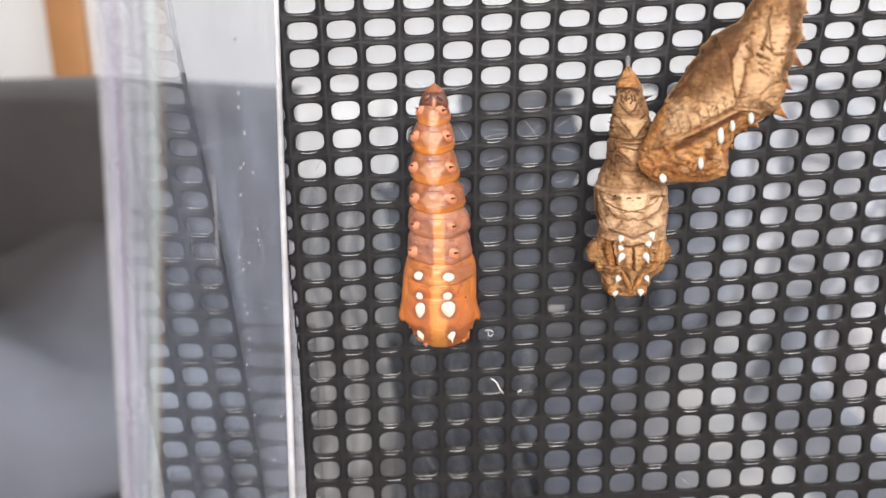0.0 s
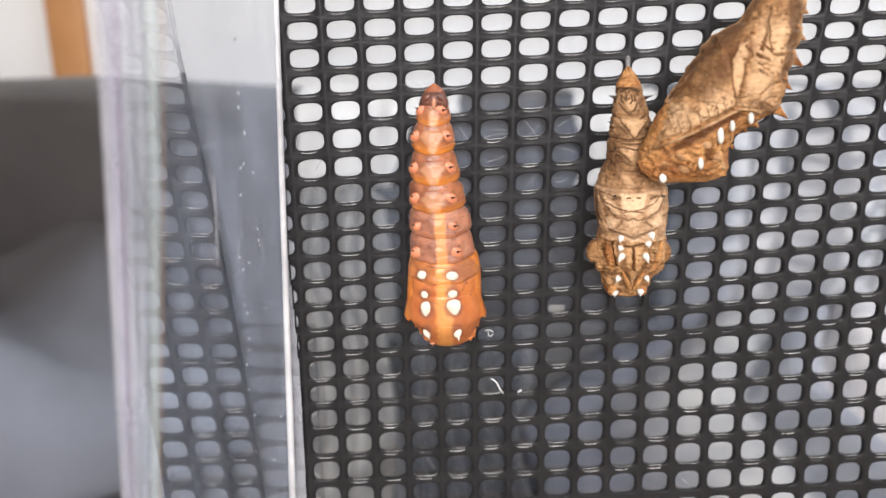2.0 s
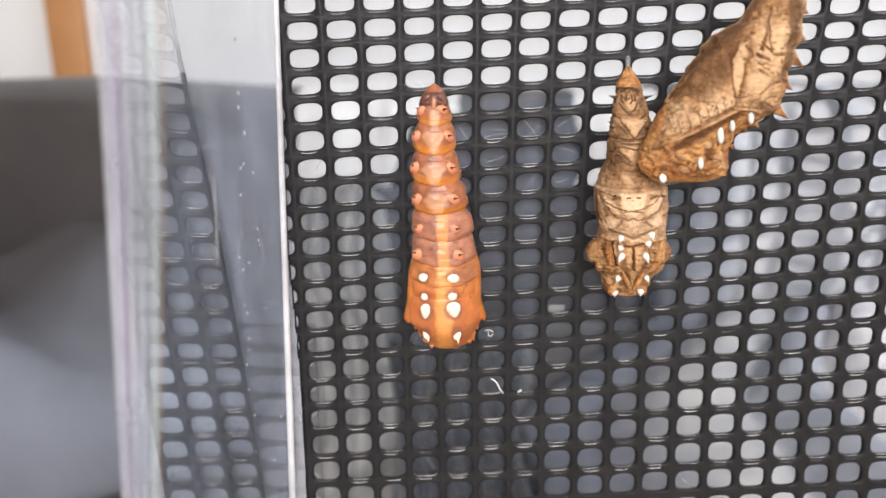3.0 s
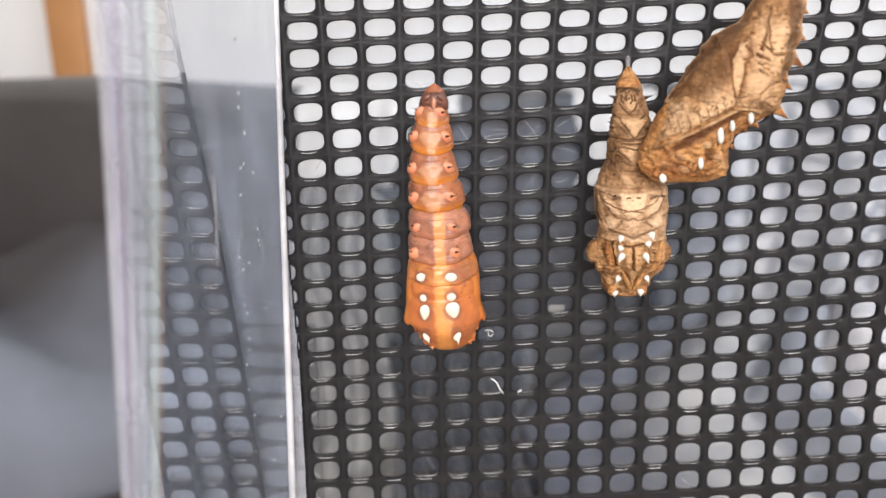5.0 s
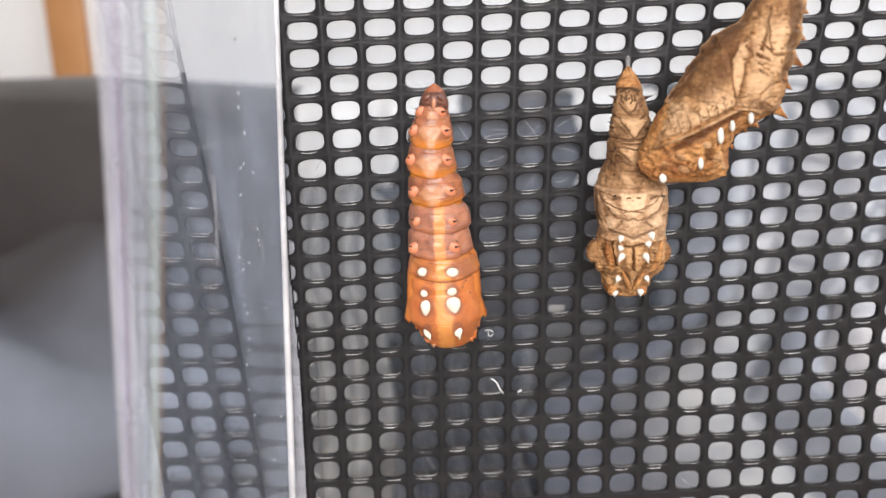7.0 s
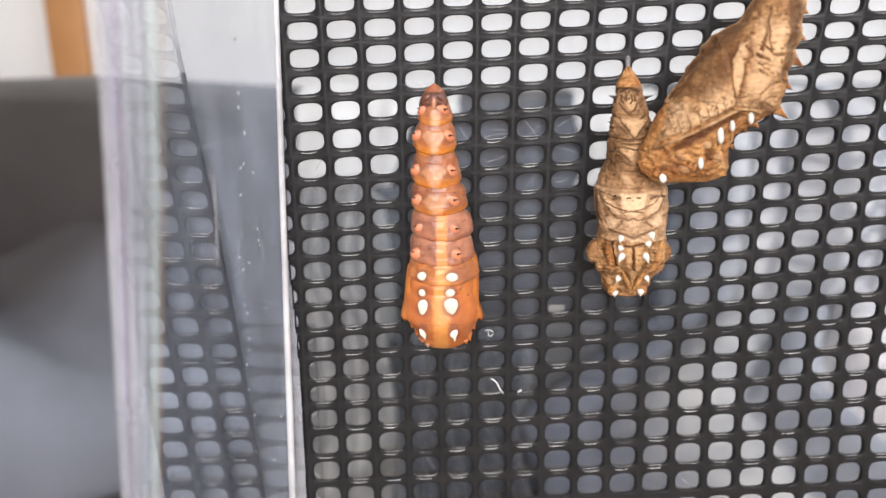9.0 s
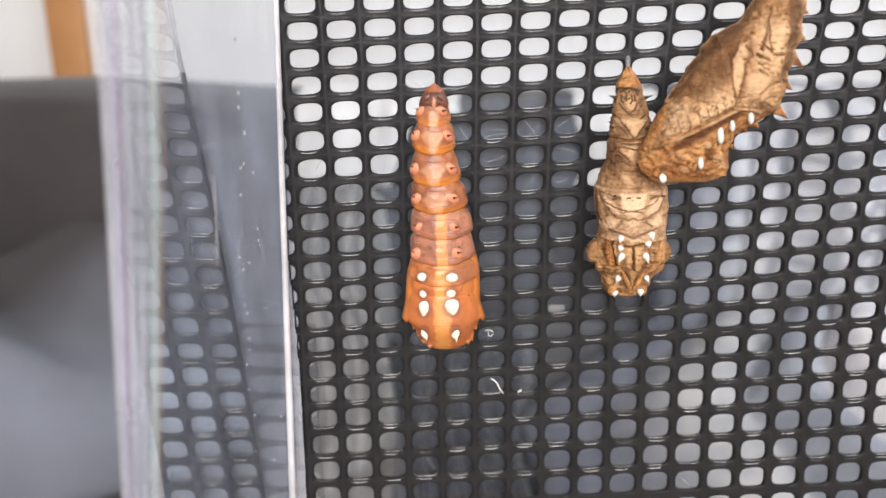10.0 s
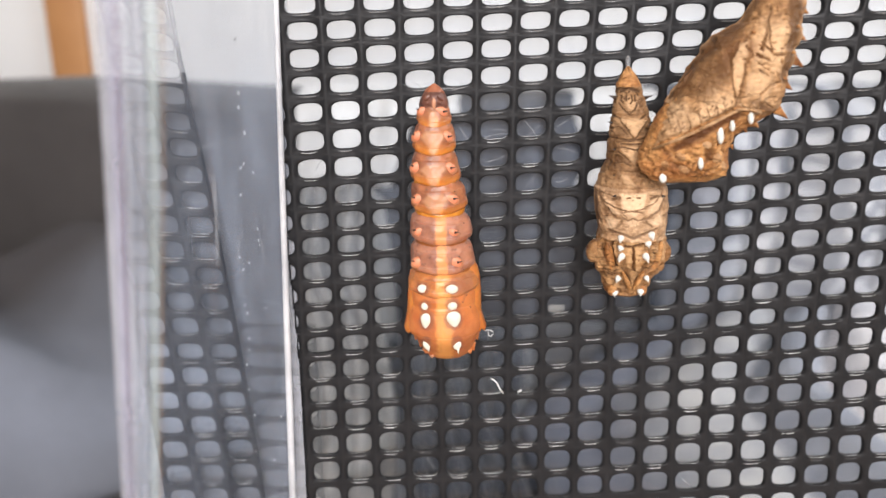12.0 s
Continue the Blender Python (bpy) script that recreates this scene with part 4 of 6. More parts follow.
B_HEAD = [
    (0.5, 0.15, [(0.28, -13.78), (1.72, -13.75), (1.5, -15.8), (0.51, -15.81)]),
    (-1, 0.055, [(0.8, -14.41), (0.98, -14.41), (1.16, -16.41), (0.98, -16.42)]),
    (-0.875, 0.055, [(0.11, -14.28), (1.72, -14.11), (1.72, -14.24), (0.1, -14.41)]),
    # shade of the two recesses beside the V-shaped ridge, painted in
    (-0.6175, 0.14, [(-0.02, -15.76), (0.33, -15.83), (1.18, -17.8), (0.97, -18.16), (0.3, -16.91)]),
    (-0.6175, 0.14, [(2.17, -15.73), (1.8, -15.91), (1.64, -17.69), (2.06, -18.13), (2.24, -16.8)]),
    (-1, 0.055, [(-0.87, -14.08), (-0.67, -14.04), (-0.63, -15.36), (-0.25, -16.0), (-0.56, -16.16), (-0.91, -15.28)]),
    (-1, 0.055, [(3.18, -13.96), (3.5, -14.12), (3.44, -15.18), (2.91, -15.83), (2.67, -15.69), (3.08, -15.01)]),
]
B_HEAD += [
    (0.35, 0.2, [(-2.1, -14.95), (-1.42, -14.64), (-1.2, -16.13), (-1.73, -16.44)]),
    (0.35, 0.2, [(3.57, -14.32), (4.43, -14.95), (4.33, -16.04), (3.45, -15.64)]),
    (-0.39, 0.12, [(-1.39, -16.84), (-0.12, -16.73), (-0.1, -17.09), (-1.22, -17.32)]),
    (0.5, 0.12, [(0.83, -16.32), (1.29, -16.31), (1.5, -17.93), (1.26, -17.92)]),
    (-0.455, 0.15, [(-0.1, -17.57), (0.71, -17.75), (0.98, -18.84), (0.41, -18.66)]),
]
C_BACK = [
    (0.6, 0.14, [(-4.1, -5.51), (-3.42, -5.11), (-3.65, -7.44), (-3.82, -8.82), (-4.05, -9.34), (-4.43, -8.24), (-4.52, -6.87)]),
    (-1, 0.09, [(-4.1, -5.19), (-4.01, -5.27), (-4.51, -6.68), (-4.36, -8.23), (-3.94, -9.62), (-4.09, -9.66), (-4.5, -8.32), (-4.69, -6.76)]),
    (-1, 0.09, [(-3.64, -6.74), (-3.54, -6.74), (-3.58, -7.91), (-3.77, -8.94), (-4.06, -9.82), (-4.19, -9.75), (-3.89, -8.86), (-3.74, -7.83)]),
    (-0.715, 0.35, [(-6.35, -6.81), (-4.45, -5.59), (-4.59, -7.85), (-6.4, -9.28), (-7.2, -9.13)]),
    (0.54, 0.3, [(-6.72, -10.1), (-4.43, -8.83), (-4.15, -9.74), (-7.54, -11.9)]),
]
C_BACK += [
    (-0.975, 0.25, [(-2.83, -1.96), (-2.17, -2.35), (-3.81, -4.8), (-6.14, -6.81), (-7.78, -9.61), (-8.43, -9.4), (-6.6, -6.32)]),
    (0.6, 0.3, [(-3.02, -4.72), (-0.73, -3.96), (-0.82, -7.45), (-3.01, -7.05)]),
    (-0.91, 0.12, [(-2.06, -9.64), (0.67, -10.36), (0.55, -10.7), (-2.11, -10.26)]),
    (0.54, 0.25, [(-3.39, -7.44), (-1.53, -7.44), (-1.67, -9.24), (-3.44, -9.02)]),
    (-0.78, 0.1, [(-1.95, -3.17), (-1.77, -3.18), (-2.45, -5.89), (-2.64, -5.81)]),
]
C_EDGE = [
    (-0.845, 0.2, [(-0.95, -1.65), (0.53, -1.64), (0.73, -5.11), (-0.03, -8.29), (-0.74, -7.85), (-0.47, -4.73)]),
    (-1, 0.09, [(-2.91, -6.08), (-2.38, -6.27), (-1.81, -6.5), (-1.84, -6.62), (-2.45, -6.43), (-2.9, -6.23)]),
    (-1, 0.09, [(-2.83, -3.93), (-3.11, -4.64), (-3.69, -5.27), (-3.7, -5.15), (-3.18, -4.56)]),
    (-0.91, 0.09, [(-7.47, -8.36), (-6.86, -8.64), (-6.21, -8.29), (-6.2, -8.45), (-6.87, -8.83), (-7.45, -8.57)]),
    # shade under the crease of the wing case, painted in
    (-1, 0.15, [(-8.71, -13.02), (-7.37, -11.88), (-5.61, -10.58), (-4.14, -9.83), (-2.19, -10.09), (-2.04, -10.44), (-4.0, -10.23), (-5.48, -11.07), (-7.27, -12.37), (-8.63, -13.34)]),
]
C_HEAD = [
    # the crease's painted shade, carried on over the head
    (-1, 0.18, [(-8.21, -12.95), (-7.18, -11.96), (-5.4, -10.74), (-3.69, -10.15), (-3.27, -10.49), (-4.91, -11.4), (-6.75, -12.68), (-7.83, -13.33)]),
    (0.6, 0.2, [(-8.21, -12.95), (-7.12, -12.87), (-6.6, -13.84), (-7.76, -13.9)]),
    (0.6, 0.15, [(-5.12, -11.9), (-4.26, -12.88), (-3.87, -14.63), (-4.33, -14.58)]),
    (-0.91, 0.1, [(-7.91, -14.13), (-6.93, -14.3), (-5.74, -15.05), (-7.49, -14.54)]),
    (-0.78, 0.15, [(-5.7, -12.97), (-4.94, -12.85), (-4.7, -13.88), (-5.42, -14.07)]),
]
def strokes(strength, width, lines):
    """Thin pigment lines along the given points (mm)."""
    out = []
    for pts in lines:
        one, two = [], []
        for k, (x, z) in enumerate(pts):
            (x0, z0), (x1, z1) = pts[max(k - 1, 0)], pts[min(k + 1, len(pts) - 1)]
            d = math.hypot(x1 - x0, z1 - z0)
            nx, nz = -(z1 - z0) / d * width / 2, (x1 - x0) / d * width / 2
            one.append((x + nx, z + nz))
            two.append((x - nx, z - nz))
        out.append((strength, 0.05, one + two[::-1]))
    return out


def dashes(seed, count, corners, slant, strength=-0.75):
    """Short dark creases strewn over the area between four corners (mm), lying at about the slant given (degrees)."""
    rnd = random.Random(seed)
    p = [Vector(c) for c in corners]
    lines = []
    for _ in range(count):
        u, v = rnd.random(), rnd.random()
        c = p[0].lerp(p[1], u).lerp(p[3].lerp(p[2], u), v)
        a, half = radians(slant + rnd.gauss(0, 24)), rnd.uniform(0.10, 0.26)
        bend = rnd.uniform(-0.06, 0.06)
        d = Vector((math.cos(a), math.sin(a)))
        lines.append([tuple(c - d * half), (c.x - d.y * bend, c.y + d.x * bend), tuple(c + d * half)])
    return strokes(strength, rnd.uniform(0.08, 0.10), lines)


B_RINGS += strokes(-1, 0.11, [
    [(-1.08, -2.24), (-0.76, -1.9), (-0.42, -1.64), (-0.21, -1.51)],
    [(-0.21, -1.51), (0.1, -1.69), (0.48, -1.99), (0.86, -2.42)],
    [(-0.55, -2.33), (-0.57, -2.76), (-0.33, -3.02)],
    [(0.19, -2.33), (0.31, -2.76), (0.11, -3.02)],
    [(-0.4, -2.59), (-0.22, -2.67)],
    [(-0.05, -2.67), (0.12, -2.59)],
    [(-0.4, -2.03), (-0.16, -2.24), (0.04, -2.03)],
    [(-0.69, -2.93), (-0.39, -3.46), (0.12, -3.8), (0.49, -3.46), (0.68, -2.93)],
    [(-1.15, -3.89), (-0.51, -4.2)]])
B_RINGS += strokes(-1, 0.11, [
    [(0.9, -4.2), (1.5, -3.89)],
    [(-1.26, -5.03), (-0.65, -4.77), (0.01, -5.39)],
    [(0.81, -5.3), (1.34, -4.77), (1.76, -5.03)],
    [(-0.95, -5.66), (0.27, -5.88), (1.63, -5.61)],
    [(-0.47, -6.15), (1.58, -6.06)],
    [(-0.46, -6.37), (0.63, -6.55), (1.6, -6.32)],
    [(-1.23, -6.91), (-0.61, -6.73), (0.15, -7.36)],
    [(-0.91, -7.72), (-0.2, -7.54), (0.36, -7.81)],
    [(-1.11, -7.4), (-0.79, -8.08)]])
B_THORAX += strokes(-0.9, 0.10, [
    [(-1.6, -8.76), (-0.73, -8.49), (-0.03, -8.94)],
    [(-2.17, -8.94), (-2.2, -9.98), (-1.62, -10.67), (-0.78, -11.13), (0.14, -11.32)],
    [(-2.11, -9.98), (-1.38, -10.12), (-0.47, -10.3)],
    [(3.11, -9.07), (3.01, -9.98), (2.35, -10.67), (1.39, -11.13), (0.59, -11.32)],
    [(-0.93, -10.21), (-0.55, -10.49)],
    [(1.85, -10.03), (2.67, -10.21)],
    [(-0.02, -10.3), (0.33, -10.21)],
    [(0.78, -10.21), (1.14, -10.26)],
    [(-0.3, -11.5), (0.59, -11.32), (1.51, -11.5)]])
B_THORAX += strokes(-0.9, 0.10, [
    [(-0.34, -12.34), (0, -11.97), (0.29, -12.16), (0.63, -11.88), (1.1, -12.16), (1.54, -11.88)],
    [(-0.16, -11.6), (0.18, -11.88)],
    [(-2.48, -9.76), (-2.31, -11.13), (-1.91, -12.53)],
    [(-2.19, -10.21), (-1.92, -11.6), (-1.59, -12.62)]])
B_HEAD += strokes(-1, 0.11, [
    [(-1.21, -12.91), (-0.42, -13.19), (0.74, -13.47), (1.85, -13.09), (2.74, -12.72)],
    [(0.91, -14.52), (0.99, -16.25)],
    [(0.08, -14.42), (1.62, -14.28)],
    [(-0.9, -14.18), (-0.7, -15.14), (-0.25, -15.67)],
    [(2.19, -14.42), (2.34, -15.28)],
    [(-1.48, -14.42), (-1.15, -15.38)],
    [(2.68, -14.9), (3.16, -15.19)],
    [(-2.32, -15.86), (-1.74, -16.25), (-1.12, -16.54), (-0.4, -16.93)],
    [(2.98, -15.76), (2.57, -16.34), (2.19, -16.83)]])
B_HEAD += strokes(-1, 0.11, [
    [(0.01, -16.15), (0.52, -16.83), (0.9, -17.61)],
    [(1.93, -15.86), (1.62, -16.73), (1.32, -17.61)],
    [(-1.99, -15.19), (-1.64, -14.9)],
    [(-1.31, -17.32), (-0.8, -18.06)]])
B_RINGS += dashes(3, 40, [(-1.1, -2.5), (1.9, -2.5), (2.6, -9.5), (-1.6, -9.5)], 10, -0.6)
B_THORAX += dashes(4, 22, [(-1.8, -9.6), (3.6, -9.6), (3.8, -13.6), (-1.6, -13.6)], 25, -0.45)
B_HEAD += dashes(5, 46, [(-2.0, -14.0), (4.3, -14.0), (3.0, -18.8), (-0.8, -18.8)], 60, -0.6)
C_BACK += strokes(-1, 0.11, [
    [(-3.46, -6.76), (-3.13, -6.13), (-3.68, -5.5)],
    [(-2.39, -8.96), (-1.57, -8.27), (-0.62, -7.99)],
    [(-2.44, -9.97), (-1.83, -9.48), (-0.77, -10.01)],
    [(-2.59, -7.23), (-1.89, -7.59)],
    [(-0.87, -4.72), (0.22, -5.0)],
    [(-1.66, -6.21), (-0.61, -6.13), (0.16, -6.44)],
    [(-0.97, -3.34), (0.19, -3.61)],
    [(-1.84, -2.73), (-2.01, -3.95), (-2.03, -5.11), (-1.75, -6.09)],
    [(-2.58, -5.27), (-1.76, -6.05)]])
C_BACK += strokes(-0.85, 0.10, [
    [(-6.91, -5.3), (-5.85, -5.54), (-4.55, -4.88)],
    [(-8.94, -9.94), (-7.96, -8.89), (-6.22, -8.29), (-4.65, -7.69)],
    [(-8.67, -9.25), (-8.24, -10.34)],
    [(-5.51, -9.61), (-5.22, -10.47)],
    [(-5.04, -9.45), (-4.77, -10.1)],
    [(-6.1, -9.9), (-5.67, -10.92)],
    [(-6.7, -10.14), (-6.21, -11.33)],
    [(-7.33, -10.42), (-6.88, -11.74)],
    [(-7.91, -10.83), (-7.56, -11.99)]])
C_BACK += dashes(6, 60, [(-1.6, 0.5), (0.8, 0.5), (0.2, -9.8), (-4.2, -6.0)], -12, -0.8)
C_BACK += dashes(7, 60, [(-5.0, -5.2), (-4.2, -9.4), (-9.2, -12.6), (-7.6, -8.4)], 75, -0.9)
C_HEAD += dashes(8, 50, [(-9.8, -13.0), (-3.6, -11.4), (-3.8, -15.0), (-9.8, -15.3)], 40, -0.85)
THORAX_MARKS = [
    (-0.6, 0.08, [(-1.14, -16.2), (-0.25, -16.19), (-0.25, -16.29), (-1.14, -16.34)]),
    (-0.6, 0.08, [(0.58, -16.27), (1.42, -16.22), (1.42, -16.36), (0.58, -16.37)]),
    (-0.5, 0.07, [(-0.87, -17.7), (-0.12, -17.73), (-0.12, -17.83), (-0.87, -17.8)]),
    (-0.5, 0.07, [(0.21, -17.72), (1.09, -17.6), (1.09, -17.69), (0.21, -17.82)]),
    (-0.5, 0.06, [(2.26, -15.81), (2.4, -15.84), (2.03, -16.92), (1.89, -16.85)]),
    (-0.28, 0.35, [(1.59, -12.54), (3.27, -13.46), (3.18, -16.21), (2.16, -15.41)]),
    (-0.3, 0.6, [(-1.69, -19.13), (-0.54, -18.95), (-0.57, -21.18), (-1.35, -21.4)]),
    (-0.3, 0.6, [(0.53, -18.91), (2.9, -19.06), (2.55, -21.51), (0.72, -21.2)]),
]
THORAX_MARKS += [
    (-0.22, 0.12, [(-0.07, -17.92), (0.11, -17.92), (0.1, -21.45), (-0.09, -21.47)]),
    (-0.7, 0.12, [(-0.68, -17.05), (-0.83, -17.51), (-1.2, -17.75), (-1.57, -17.64), (-1.72, -17.23), (-1.57, -16.75), (-1.19, -16.49), (-0.83, -16.62)]),
    (-0.7, 0.12, [(1.75, -17.02), (1.56, -17.48), (1.09, -17.64), (0.63, -17.43), (0.44, -16.94), (0.63, -16.47), (1.09, -16.29), (1.55, -16.52)]),
    (-0.7, 0.12, [(-0.4, -18.29), (-0.61, -18.93), (-1.11, -19.24), (-1.62, -19.08), (-1.83, -18.53), (-1.61, -17.81), (-1.1, -17.44), (-0.6, -17.65)]),
    (-0.7, 0.12, [(1.99, -18.29), (1.74, -18.94), (1.14, -19.16), (0.55, -18.86), (0.3, -18.16), (0.55, -17.44), (1.14, -17.16), (1.74, -17.52)]),
]
THORAX_MARKS += [
    (-0.7, 0.12, [(-0.69, -20.33), (-0.85, -21.15), (-1.2, -21.53), (-1.55, -21.42), (-1.66, -20.66), (-1.5, -19.88), (-1.16, -19.61), (-0.82, -19.77)]),
    (-0.7, 0.12, [(1.99, -20.38), (1.84, -21.1), (1.43, -21.3), (1.03, -20.99), (0.86, -20.24), (1.02, -19.72), (1.42, -19.54), (1.82, -19.78)]),
]
LOW_MARKS = [
    (-0.5, 0.15, [(1.46, -14.39), (2.98, -14.37), (3.08, -16.16), (1.74, -15.72)]),
    (-0.6, 0.07, [(-1.09, -14.6), (1.46, -14.58), (1.46, -14.67), (-1.09, -14.69)]),
    (-0.7, 0.12, [(-0.67, -15.28), (-0.85, -15.73), (-1.28, -15.98), (-1.72, -15.9), (-1.91, -15.52), (-1.72, -15.05), (-1.28, -14.77), (-0.85, -14.88)]),
    (-0.7, 0.12, [(1.93, -15.32), (1.71, -15.73), (1.18, -15.86), (0.66, -15.66), (0.44, -15.23), (0.66, -14.81), (1.18, -14.65), (1.71, -14.87)]),
]
PALE_ONE = [
    (0.75, 0.12, [(-0.48, -1.98), (0.1, -1.98), (0.01, -3.49), (-0.44, -3.49)]),
]
PALE_TWO = [
    (0.8, 0.12, [(-0.71, -3.59), (0.32, -3.58), (0.81, -3.86), (0.32, -4.72), (0.0, -5.61), (-0.36, -5.61), (-0.49, -4.9), (-1.17, -4.06)]),
]
PALE_THREE = [
    (0.8, 0.12, [(-0.72, -6.25), (0.45, -6.15), (0.9, -6.48), (0.31, -7.39), (0.09, -8.1), (-0.32, -8.11), (-0.45, -7.4), (-1.18, -6.65)]),
]
PALE_FOUR = [
    (0.8, 0.12, [(-0.64, -8.62), (0.49, -8.6), (0.99, -8.94), (0.36, -9.82), (0.08, -10.36), (-0.28, -10.37), (-0.42, -9.84), (-1.1, -9.12)]),
]



def table(z, zs, values):
    return float(np.interp(-z, [-q for q in zs], values))


